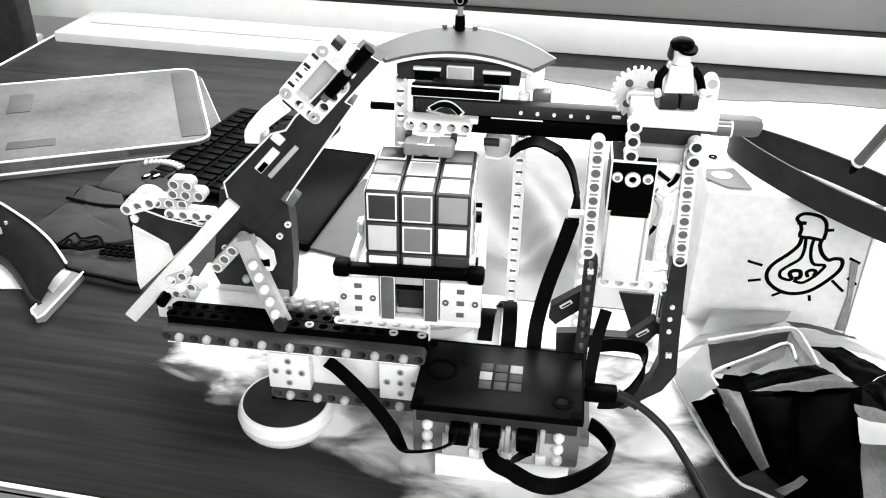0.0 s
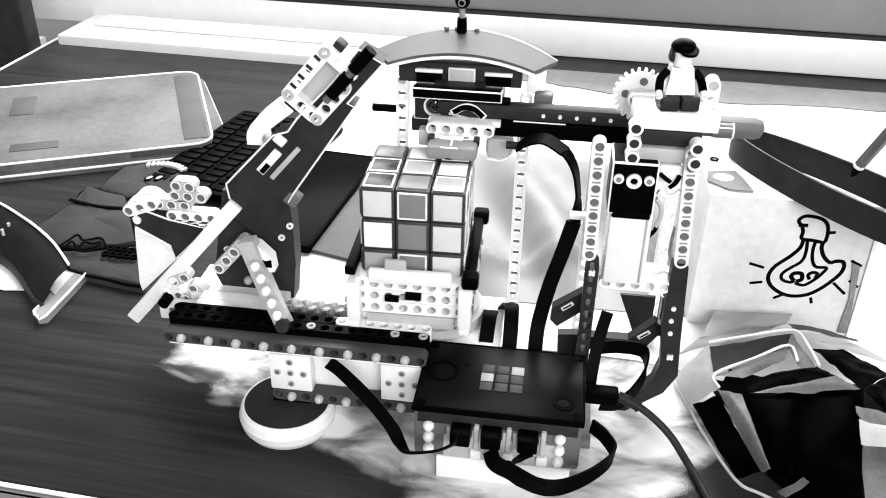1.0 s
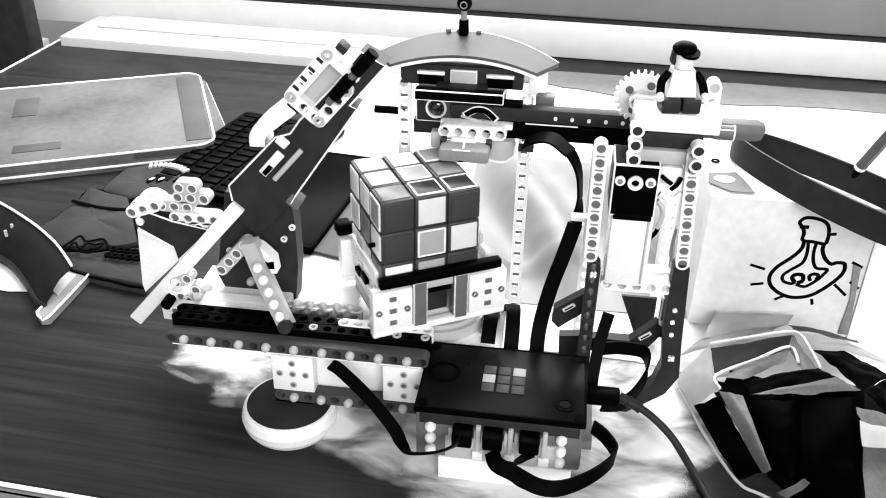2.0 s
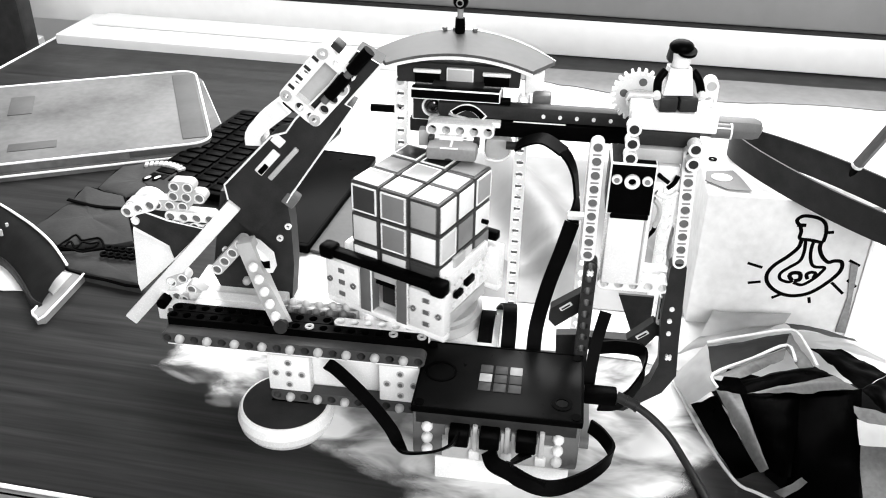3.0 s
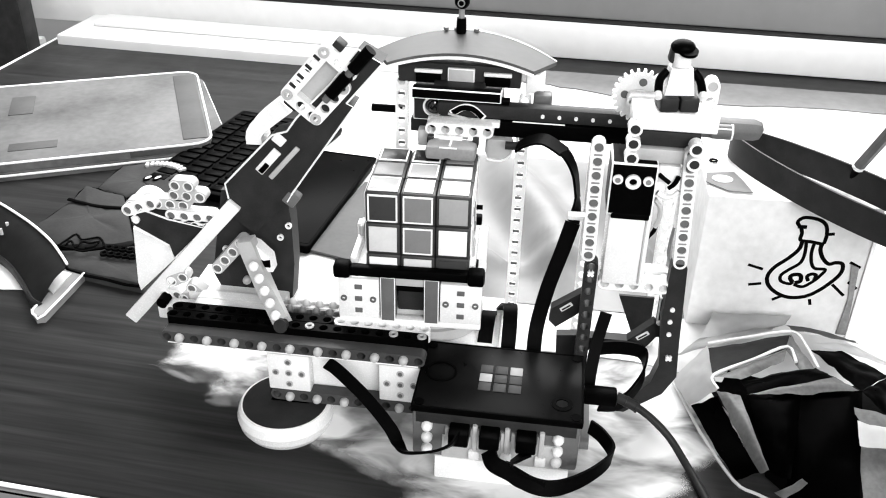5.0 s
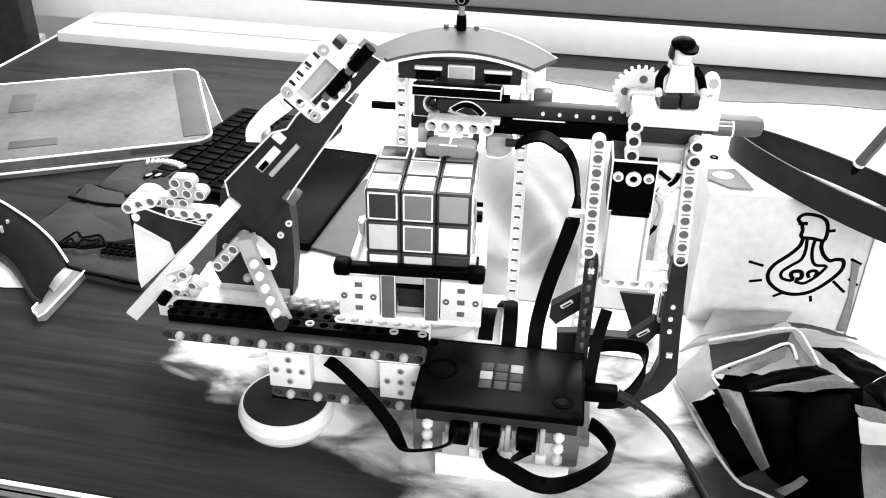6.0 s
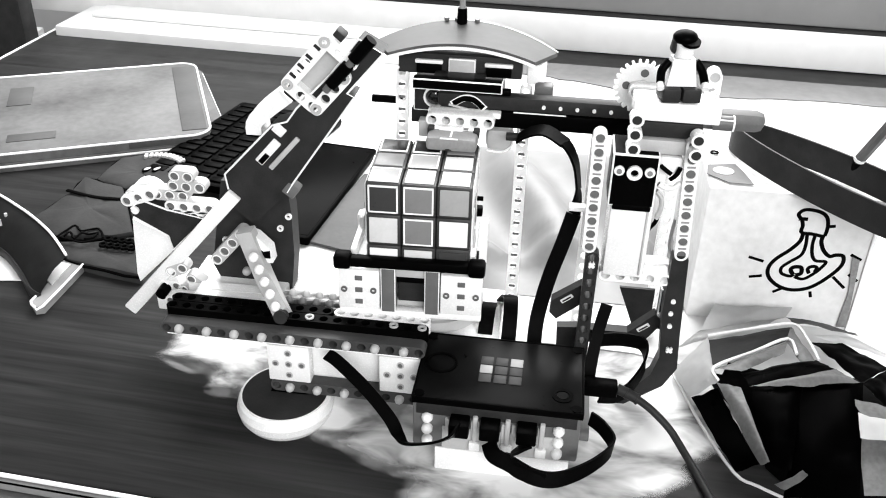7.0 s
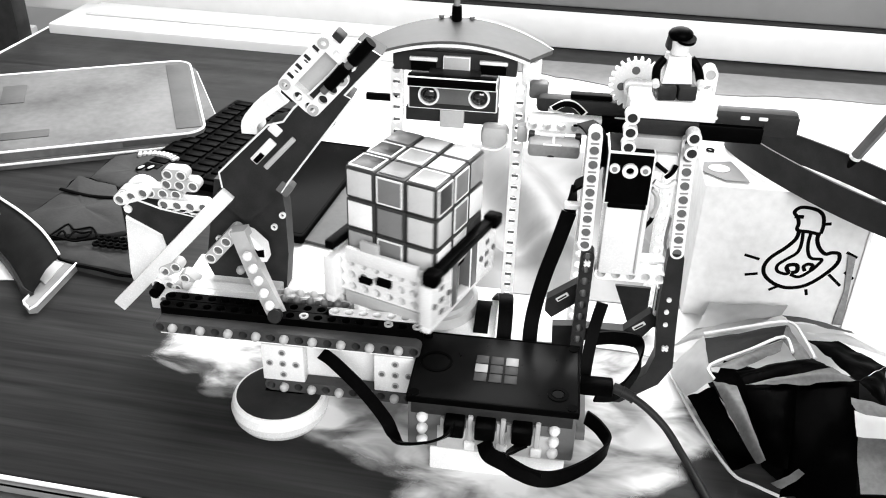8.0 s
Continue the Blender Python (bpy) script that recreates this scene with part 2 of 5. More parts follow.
# ---- structure: desk, window wall, room ----
def build_room():
    desk = thing("desk", None, None, "dark wood desk with a worn glossy top", "desk")
    part("desktop", box(B(), (0.262, 0.24, -0.0125), (1.676, 0.77, 0.025), 0.003), WOOD, desk,
         m=Matrix.Rotation(radians(-3.2), 4, "Z"))
    for x in (-0.50, 0.98):
        for y in (-0.08, 0.46):
            part("leg", box(B(), (x, y, -0.38), (0.06, 0.06, 0.71), 0.004), WOOD, desk)
    part("edge_strip", box(B(), (0.262, -0.1480, -0.0140), (1.676, 0.0055, 0.0025), 0.001), GREY, desk, "pale edge strip along the desk front",
         m=Matrix.Rotation(radians(-3.2), 4, "Z"))
    part("edge_strip", box(B(), (0.262, -0.1465, -0.0016), (1.676, 0.0020, 0.0022), 0.0006), RIM, desk, "pale edge strip along the desk front",
         m=Matrix.Rotation(radians(-3.2), 4, "Z"))
    part("front_band", box(B(), (0.262, -0.1468, -0.0072), (1.676, 0.0030, 0.0072), 0.0006), SOFT, desk, "grey band along the desk front",
         m=Matrix.Rotation(radians(-3.2), 4, "Z"))
    part("front_groove", box(B(), (0.262, -0.1478, -0.0050), (1.676, 0.0022, 0.0012), 0.0003), INK, desk, "dark groove along the desk front",
         m=Matrix.Rotation(radians(-3.2), 4, "Z"))
    part("edge_strip", box(B(), (-0.5765, 0.24, -0.0015), (0.0025, 0.77, 0.0040), 0.0008), RIM, desk, "pale edge strip along the desk end",
         m=Matrix.Rotation(radians(-3.2), 4, "Z"))
    floor = thing("floor", box(B(), (0, -1.0, -0.76), (5, 5, 0.05)), FLOORM, "grey floor of the room", "floor", kind="structure")
    ceil = thing("ceiling", box(B(), (0, -1.0, 1.85), (5, 5, 0.06)), WALL, "pale painted ceiling", "ceiling", kind="structure")
    # back wall with the window opening
    y = 0.92
    wb = thing("wall_back", box(B(), (-1.75, y, 0.55), (1.5, 0.16, 2.55)), WALL, "pale wall round the window", "wall", kind="structure")
    bm = B()
    box(bm, (1.95, y, 0.55), (1.1, 0.16, 2.55))
    box(bm, (0.2, y, -0.36), (2.4, 0.16, 0.74))
    box(bm, (0.2, y, 1.66), (2.4, 0.16, 0.32))
    thing("wall_back_rest", bm, WALL, "pale wall under and over the window", "wall", kind="structure")
    thing("wall_left", box(B(), (-2.5, -1.0, 0.55), (0.12, 4.0, 2.55)), WALL, "pale side wall", "wall", kind="structure")
    thing("wall_right", box(B(), (2.5, -1.0, 0.55), (0.12, 4.0, 2.55)), WALL, "pale side wall", "wall", kind="structure")
    # unseen wall behind the viewer; its opening is made up for the fill lamp
    bm = B()
    box(bm, (-1.3, -2.9, 0.55), (2.3, 0.14, 2.55))
    box(bm, (2.2, -2.9, 0.55), (0.6, 0.14, 2.55))
    box(bm, (0.9, -2.9, -0.1), (2.1, 0.14, 1.3))
    box(bm, (0.9, -2.9, 1.8), (2.1, 0.14, 0.1))
    thing("wall_front", bm, WALL, "pale unseen wall behind the viewer, opened for the added fill light", "wall", kind="structure")
    # white window frame standing behind the desk, with a low board in front of its far end
    rz = Matrix.Translation((-0.0368, 0.612, 0)) @ Matrix.Rotation(radians(-2.2), 4, "Z")
    win = thing("window_1", None, None, "white painted window frame with a dark gasket behind the desk", "window", kind="structure")
    part("window_board", box(B(), (0.0, 0.045, -0.008), (0.50, 0.10, 0.040), 0.004), PAINT, win, m=pose(-0.284, 0.534, 0, 0, 0, -3.4))
    part("board_strip", box(B(), (0.0, 0.03, 0.0145), (0.46, 0.04, 0.005), 0.002), PAINT, win, m=pose(-0.276, 0.560, 0, 0, 0, -3.4))
    part("window_frame", box(B(), (0.0, 0.03, 0.0227), (2.4, 0.06, 0.0446), 0.003), PAINT, win, m=rz)
    part("gasket", box(B(), (0.0, 0.008, 0.0455), (2.4, 0.014, 0.0030), 0.0005), DARK, win, "dark rubber gasket", m=rz)
    # the sash's shade is put into its darker paint
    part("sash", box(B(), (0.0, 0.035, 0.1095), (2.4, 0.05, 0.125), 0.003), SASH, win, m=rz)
    part("sill_end", box(B(), (-0.78, 0.565, -0.035), (0.38, 0.10, 0.04), 0.003), PAINT, win, "white sill beyond the desk end")
    settle(desk), settle(win)
    # dark upright on the floor beyond the desk's end
    post = thing("dark_upright", None, None, "black upright panel standing on the floor beside the desk", "panel")
    part("panel", box(B(), (-0.6219, 0.5500, -0.0675), (0.110, 0.030, 1.335), 0.004), DARK, post)
    part("base_foot", box(B(), (-0.6269, 0.5500, -0.7275), (0.130, 0.120, 0.015), 0.003), BLACK, post)


build_room()


# ---- puzzle cube ----
FACES = {  # rows from the top, columns as seen from outside that face
    "front": ("dark", "mid", "soft", "light", "mid", "white", "white", "light", "dark"),
    "left": ("light", "mid", "light", "white", "mid", "light", "soft", "mid", "light"),
    "back": ("dark", "light", "dark", "dark", "soft", "light", "white", "soft", "dark"),
    "right": ("white", "white", "soft", "light", "mid", "white", "white", "light", "mid"),
    "top": ("black", "black", "mid", "mid", "soft", "light", "soft", "white", "white"),
}
# these stickers get an added white halo outline
RIMMED = {("front", 0), ("front", 1), ("front", 4), ("left", 1), ("left", 7), ("back", 4), ("top", 0), ("top", 1), ("top", 4), ("top", 6),
          ("right", 2), ("right", 3)}


def build_cube():
    cube = thing("puzzle_cube", None, None, "scrambled twisting puzzle cube with square stickers on a turntable tray", "puzzle cube")
    cub = mesh_of("cubie", box(B(), (0, 0, 0), (0.0188, 0.0188, 0.0188), 0.0013), CUBE)
    st = {}
    for k in STICK:
        bm = B()
        box(bm, (0, 0, 0.0002), (0.0154, 0.0154, 0.0007), 0.0003)
        st[k] = mesh_of("sticker", bm, STICK[k])
    rbm = B()
    for a in range(4):
        box(rbm, (0, 0.0076, 0.00035), (0.0158, 0.0009, 0.0007), 0.0, Matrix.Rotation(a * math.pi / 2, 4, "Z"))
    rim = mesh_of("sticker_edge", rbm, RIM)
    normals = {"front": pose(0, 0, 0, 90, 0, 0), "right": pose(0, 0, 0, 90, 0, 90), "back": pose(0, 0, 0, 90, 0, 180),
               "left": pose(0, 0, 0, 90, 0, -90), "top": pose(0, 0, 0)}
    cells = {}
    for i in (-1, 0, 1):
        for j in (-1, 0, 1):
            for k in (-1, 0, 1):
                if (i, j, k) != (0, 0, 0):
                    cells[i, j, k] = part("cubie", cub, None, cube, m=pose(i * 0.019, j * 0.019, k * 0.019))
    for face, shades in FACES.items():
        for idx, shade in enumerate(shades):
            r, c = divmod(idx, 3)
            m = normals[face] @ pose((c - 1) * 0.019, (1 - r) * 0.019, 0.0285)
            p = m.translation
            key = tuple(max(-1, min(1, round(v / 0.019))) for v in p)
            off = Matrix.Translation(-Vector([v * 0.019 for v in key]))
            part("sticker", st[shade], None, cells[key], m=off @ m)
            if (face, idx) in RIMMED:
                part("sticker_edge", rim, None, cells[key], "pale halo outline added round the sticker", m=off @ m)
    return cube


CUBE_Z = 0.1045
puzzle = build_cube()

# ---- the cube robot ----
robot = thing("cube_solving_robot", None, None, "white and dark toy-brick robot that turns and scans a cube", "robot")
ROT90 = Matrix.Rotation(radians(90), 4, "X")   # holes upward
UP = Matrix.Rotation(radians(-90), 4, "Y")     # beam upward, holes along y
SIDE = Matrix.Rotation(radians(90), 4, "Z")    # beam along y, holes along x


def beam(name, n, m, material, parent=None, label=""):
    return part(name, liftarm(B(), n, Matrix.Identity(4)), material, parent or robot, label, m)


def plugged(ob, n):
    """Added grey discs that darken the n holes of a beam, with pale collars."""
    for i in range(n):
        part("hole_plug", HOLE_DISC, None, ob, m=pose(i * P8, 0, 0))
        part("hole_collar", COLLAR, None, ob, m=pose(i * P8, 0, 0))
    return ob


def peg(bm, c, axis, r=0.0026, h=0.003):
    cyl(bm, c, axis, r, h, 14)
    d = Vector(axis).normalized()
    bmesh.ops.create_uvsphere(bm, u_segments=12, v_segments=6, radius=r * 0.98, matrix=Matrix.Translation(Vector(c) + d * h * 0.4))
    return bm


def upright(outline, y0, y1):
    """A plate standing in the x-z plane between two depths."""
    bm = plate(B(), outline, -y1, -y0)
    bmesh.ops.rotate(bm, verts=bm.verts, cent=(0, 0, 0), matrix=Matrix.Rotation(radians(90), 3, "X"))
    bmesh.ops.recalc_face_normals(bm, faces=bm.faces)
    return bm


HOLE_DISC = mesh_of("hole_plug", cyl(B(), (0, -0.0026, 0), (0, 1, 0), 0.0024, 0.0012, 16), GREY)
COLLAR = mesh_of("hole_collar", ring(B(), (0, -0.0040, 0), (0, 1, 0), 0.0025, 0.0031, 0.0008, 16), RIM)


def build_base():
    # front beam with pale pegs in every second hole
    fb = beam("front_beam", 19, pose(-0.1375, -0.0525, 0.0446), IRON)
    pg = mesh_of("peg", peg(B(), (0, -0.0042, 0), (0, -1, 0)), PALE)
    for i in range(9):
        part("peg", pg, None, fb, m=pose(0.008 + i * 0.016 - 0.0002, 0, 0.0006))
    part("beam_edge", box(B(), (0.072, -0.0036, -0.0036), (0.144, 0.0008, 0.0008), 0.0002), RIM, fb, "pale halo outline added along the edge")
    # flat dark beams behind it, holes upward
    beam("flat_beam", 7, pose(-0.0415, -0.0362, 0.0486) @ ROT90, WHITE)
    for y in (-0.0443, -0.0362):
        rk = beam("flat_beam", 19 if y < -0.04 else 12, pose(-0.1375, y, 0.0486) @ ROT90, BLACK)
        pin = mesh_of("pin_top", ring(B(), (0, 0, 0.0042), (0, 0, 1), 0.0014, 0.0026, 0.0012, 14), PALE)
        for i in (8, 10, 16, 18):
            if y < -0.04:
                part("pin_top", pin, None, rk, "pale pin head", m=pose(i * 0.008, 0, 0) @ Matrix.Rotation(radians(-90), 4, "X"))
    for y, z, mt in ((-0.0282, 0.0470, GREY), (-0.0205, 0.0470, PALE)):
        rb = beam("flat_beam", 6, pose(-0.0780, y, z) @ ROT90, mt)
        st = mesh_of("top_stud", peg(B(), (0, 0, 0.0042), (0, 0, 1), 0.0024, 0.0016), GREY if mt == GREY else PALE)
        for i in range(5):
            part("top_stud", st, None, rb, m=Matrix.Rotation(radians(-90), 4, "X") @ pose(0.004 + i * 0.008, 0, 0))
    part("side_deck", box(B(), (-0.058, -0.002, 0.0455), (0.036, 0.040, 0.007), 0.001), WHITE, robot)
    part("side_deck", box(B(), (-0.112, 0.004, 0.0400), (0.060, 0.034, 0.012), 0.001), WHITE, robot)
    # legs: white hole bricks
    for x in (-0.0765, -0.012):
        leg = part("leg_brick", box(B(), (x + 0.008, -0.0505, 0.0258), (0.0245, 0.0078, 0.0250), 0.0008), WHITE, robot)
        for dx, dz in ((-0.0076, 0), (0, 0), (0.0076, 0), (0, 0.0076), (0, -0.0076)):
            part("hole_rim", ring(B(), (0, 0, 0), (0, 1, 0), 0.0012, 0.0021, 0.0008, 16), PALE, leg, m=pose(x + 0.008 + dx, -0.0545, 0.0258 + dz))
            part("brick_hole", cyl(B(), (0, 0, 0), (0, 1, 0), 0.0013, 0.0010, 14), GREY, leg, m=pose(x + 0.008 + dx, -0.0546, 0.0258 + dz))
    lb = beam("lower_beam", 11, pose(-0.0765, -0.0505, 0.0095), IRON)
    for i in range(5):
        part("peg", pg, None, lb, m=pose(0.008 + i * 0.016, 0, 0))
    rack = part("lower_rack", box(B(), (-0.0690, -0.0520, 0.0035), (0.0235, 0.0080, 0.0040), 0.0006), BLACK, robot, "short black toothed rack")
    for i in range(6):
        part("rack_tooth", box(B(), (-0.0785 + 0.0038 * i, -0.0565, 0.0030), (0.0022, 0.0016, 0.0030), 0.0004), BLACK, rack)
    for x, n in ((0.012, 9), (0.1, 8)):
        beam("foot_beam", n, pose(x, -0.05, -0.006) @ SIDE, GREY)
    beam("rear_beam", 15, pose(-0.08, 0.03, 0.0020), GREY)
    for x in (-0.076, 0.012):
        part("foot", box(B(), (x, 0.03, -0.006), (0.008, 0.008, 0.0078), 0.0008), GREY, robot)
    # white plate behind the legs
    part("leg_plate", box(B(), (-0.0320, -0.0440, 0.0225), (0.0740, 0.003, 0.0320), 0.0006), WHITE, robot)
    # white deck under the turntable
    bm = B()
    box(bm, (-0.002, -0.004, 0.0325), (0.10, 0.062, 0.008), 0.001)
    part("deck", bm, WHITE, robot)
    for x in (-0.045, 0.042):
        part("deck_support", box(B(), (x, 0.0, 0.0095), (0.008, 0.05, 0.039), 0.001), WHITE, robot)
    for y in (-0.0265, -0.018):
        beam("deck_beam", 6, pose(-0.130, y, 0.0460), WHITE)
    # low round motor drum under the turntable
    part("turntable_drum", cyl(cyl(B(), (0.006, 0.003, 0.0405), (0, 0, 1), 0.030, 0.007, 40), (0.006, 0.003, 0.045), (0, 0, 1), 0.027, 0.004, 40), PALE, robot)


def build_hub():
    hub = part("hub", box(B(), (0, 0, 0.0158), (0.088, 0.056, 0.0316), 0.0016), GREY, robot, m=pose(0.0523, -0.0585, 0.006, 0, 0, 0))
    part("hub_cover", box(B(), (0, 0, 0.0324), (0.0886, 0.0566, 0.0032), 0.0012), HUB, hub, "smoked dark hub cover")
    for y in (-0.0283, 0.0283):
        part("cover_edge", box(B(), (0, y, 0.0322), (0.0892, 0.0012, 0.0040), 0.0004), BLACK, hub, "black cover edge")
    for x in (-0.0443, 0.0443):
        part("cover_edge", box(B(), (x, 0, 0.0322), (0.0012, 0.0560, 0.0040), 0.0004), BLACK, hub, "black cover edge")
    bm = ring(B(), (-0.033, 0.002, 0.0342), (0, 0, 1), 0.0074, 0.0088, 0.0006)
    part("centre_button", bm, BLACK, hub, "round black button")
    part("port_panel", box(B(), (0.002, -0.0282, 0.0085), (0.060, 0.0012, 0.0150), 0.0004), PALE, hub, "pale grey socket panel")
    part("link_disc", cyl(B(), (0.0335, -0.0155, 0.0341), (0, 0, 1), 0.0030, 0.0008, 20), HUB, hub)
    part("link_button", ring(B(), (0.0335, -0.0155, 0.0342), (0, 0, 1), 0.0036, 0.0056, 0.0008), BLACK, hub)
    dim = mesh_of("display_pixel", box(B(), (0, 0, 0), (0.0068, 0.0068, 0.0006), 0.0004), GLOWDIM)
    lit = mesh_of("display_pixel", box(B(), (0, 0, 0), (0.0068, 0.0068, 0.0006), 0.0004), GLOW)
    for i in range(3):
        for j in range(3):
            on = (i, j) in ((2, 2), (0, 1))
            part("display_pixel", lit if on else dim, None, hub, m=pose(-0.0082 + i * 0.0081, -0.0075 + j * 0.0076, 0.0343))
    for x in (-0.041, 0.041):
        for y in (-0.025, 0.025):
            part("corner_cap", cyl(B(), (x, y, 0.0335), (0, 0, 1), 0.0028, 0.0018, 14), BLACK, hub)
    # pegs on the ends of the front and the sockets between them
    pg = mesh_of("front_peg", peg(B(), (0, -0.0288, 0), (0, -1, 0), 0.0030, 0.002), WHITE)
    for x in (-0.036, 0.033):
        for k in range(3):
            part("front_peg", pg, None, hub, m=pose(x, 0, 0.006 + k * 0.0078))
    for k, x in enumerate((-0.0185, -0.0025, 0.0165)):
        part("socket_frame", box(box(B(), (x - 0.0068, -0.0285, 0.013), (0.0022, 0.002, 0.018), 0.0005), (x + 0.0068, -0.0285, 0.013), (0.0022, 0.002, 0.018), 0.0005), PALE, hub)
        part("plug", box(B(), (x, -0.0325, 0.0215), (0.0105, 0.012, 0.0085), 0.001), BLACK, hub, "black cable plug")
    # dark strip that puts the shade of the upper hub front into colour
    part("front_shade", box(B(), (0, -0.0284, 0.0270), (0.0840, 0.0010, 0.0070), 0.0003), DARK, hub, "dark strip drawn as shade on the upper hub front")
    for x in (-0.0105, 0.0065, 0.0245):
        part("socket_rib", box(B(), (x, -0.0295, 0.0175), (0.0028, 0.0030, 0.0170), 0.0008), PALE, hub)
        part("rib_foot", box(B(), (x, -0.0300, 0.0060), (0.0060, 0.0030, 0.0060), 0.0010), WHITE, hub)
    part("base_plate", box(B(), (0.004, -0.004, -0.008), (0.072, 0.048, 0.0158), 0.001), WHITE, hub)
    part("charging_plug", box(B(), (0.0555, 0.0180, 0.0155), (0.0185, 0.0095, 0.0080), 0.0014), BLACK, hub, "black charging plug")


def build_tower():
    y = -0.012
    for x, n, lean in ((0.0935, 9, 0.8), (0.1428, 9, 3.2)):
        tb = beam("tower_beam", n, pose(x, y, 0.0975, 0, -lean, 0) @ UP, WHITE)
        # grey discs added to darken the beam's open holes
        plug = mesh_of("hole_plug", cyl(B(), (0, -0.0026, 0), (0, 1, 0), 0.0023, 0.0012, 16), GREY)
        dash = mesh_of("beam_slot", box(B(), (0, -0.0038, 0), (0.0011, 0.0008, 0.0044), 0.0003), SOFT)
        for i in range(n):
            part("hole_plug", plug, None, tb, m=pose(i * 0.008, 0, 0))
            if i < n - 1:
                part("beam_slot", dash, None, tb, m=pose(i * 0.008 + 0.004, 0, 0))
    pg = mesh_of("axle_end", box(box(B(), (0, -0.0042, 0), (0.0040, 0.002, 0.0014)), (0, -0.0042, 0), (0.0014, 0.002, 0.0040)), WHITE)
    b = beam("tower_leg", 13, pose(0.0960, y + 0.0008, -0.0060) @ UP, DARK)
    part("axle_end", pg, None, b, "white cross axle end", m=pose(0.092, 0, 0, 0, 45, 0))
    # bent leg with a foot that turns inwards
    b = part("tower_leg", upright([(0.1385, 0.0945), (0.1395, 0.0965), (0.1460, 0.0965), (0.1472, 0.0945), (0.1500, 0.0450), (0.1520, 0.0210), (0.1455, 0.0075), (0.1250, -0.0090), (0.1180, -0.0090), (0.1250, -0.0010),
                                  (0.1377, 0.0150), (0.1409, 0.0280), (0.1380, 0.0600)], y - 0.0038, y + 0.0045), DARK, robot, "dark bent tower leg")
    for x, z in ((0.1430, 0.0675), (0.1428, 0.0593), (0.1434, 0.0508)):
        part("leg_pin", cyl(B(), (x, y - 0.0042, z), (0, 1, 0), 0.0014, 0.0012, 12), WHITE, b)
    part("axle_end", pg, None, b, "white cross axle end", m=pose(0.1455, y - 0.0002, 0.0345, 0, 45, 0))
    for x in (0.095, 0.1425):
        beam("rear_tower_beam", 19, pose(x, 0.058, -0.0060) @ UP, WHITE)
    beam("cross_beam", 5, pose(0.1042, y + 0.0002, 0.0805), WHITE)
    beam("cross_beam", 5, pose(0.105, 0.0, 0.0805), WHITE)
    # bent dark braces
    for prof, slot in (([(0.1000, 0.0240), (0.1000, 0.0332), (0.1225, 0.0336), (0.1365, 0.0480), (0.1420, 0.0430), (0.1330, 0.0290), (0.1230, 0.0262)], (0.1310, 0.0385)),
                       ([(0.0764, 0.0510), (0.0930, 0.0640), (0.0930, 0.0500), (0.0800, 0.0385), (0.0757, 0.0429)], (0.0851, 0.0537))):
        br = part("brace", upright(prof, -0.002, 0.005), DARK, robot, "dark angled brace")
        bw = box(B(), (0, 0, 0), (0.0082, 0.0010, 0.0026), 0.0004)
        part("slot_rim", bw, WHITE, br, m=pose(slot[0], -0.0024, slot[1], 0, -40, 0))
        part("slot", box(B(), (0, 0, 0), (0.0058, 0.0010, 0.0009)), DARK, br, m=pose(slot[0], -0.0028, slot[1], 0, -40, 0))
    part("brace", upright([(0.0810, 0.0319), (0.0977, 0.0339), (0.1007, 0.0208), (0.0942, 0.0130), (0.0821, 0.0130)], -0.001, 0.005), DARK, robot)
    part("back_panel", upright([(0.1175, 0.0450), (0.1390, 0.0450), (0.1390, 0.0170), (0.1285, 0.0170)], 0.029, 0.031), DARK, robot, "dark panel behind the tower")
    ip = part("inner_post", box(B(), (0.1404, 0.002, 0.0510), (0.0052, 0.006, 0.0280), 0.0008, rimmed=1), [DARK, RIM], robot)
    part("leg_pin", cyl(B(), (0.1395, -0.0015, 0.0480), (0, 1, 0), 0.0016, 0.0014, 12), WHITE, ip)
    # motor: black head on a white body
    mo = part("motor", box(B(), (0.1130, -0.006, 0.1045), (0.0225, 0.024, 0.046), 0.0020), WHITE, robot, "white motor body with a black head")
    part("motor_head", box(B(), (0.1118, -0.0065, 0.1405), (0.0240, 0.025, 0.0300), 0.0010, rimmed=1), [BLACK, RIM], mo)
    part("hub_ring", ring(B(), (0.1116, -0.0195, 0.1457), (0, 1, 0), 0.0020, 0.0040, 0.002, 20), WHITE, mo)
    for x in (0.1038, 0.1193):
        boss = part("screw_boss", cyl(B(), (x, -0.0193, 0.1464), (0, 1, 0), 0.0027, 0.0016, 16), WHITE, mo)
        part("screw", cyl(B(), (x, -0.0202, 0.1462), (0, 1, 0), 0.0014, 0.0008, 12), SOFT, boss)
    part("head_foot", box(B(), (0.1125, -0.0070, 0.1250), (0.0200, 0.0245, 0.0035), 0.0008), BLACK, mo)
    part("front_rib", box(B(), (0.1215, -0.0183, 0.1040), (0.0012, 0.0012, 0.040), 0.0004), PALE, mo)
    # connector and loose leads beside the motor
    br = part("axle_bracket", box(B(), (0.1299, -0.0080, 0.1479), (0.0115, 0.010, 0.0100), 0.0012), WHITE, robot)
    part("lead", sweep(B(), ((0.1248, -0.0140, 0.1483), (0.1273, -0.0140, 0.1463), (0.1306, -0.0140, 0.1440)), 0.0012, 0.0012, (0, 1, 0), 8), BLACK, br, "black lead")
    part("lead", sweep(B(), ((0.1348, -0.0140, 0.1479), (0.1334, -0.0140, 0.1439), (0.1305, -0.0140, 0.1407)), 0.0013, 0.0013, (0, 1, 0), 8), BLACK, br, "black lead")
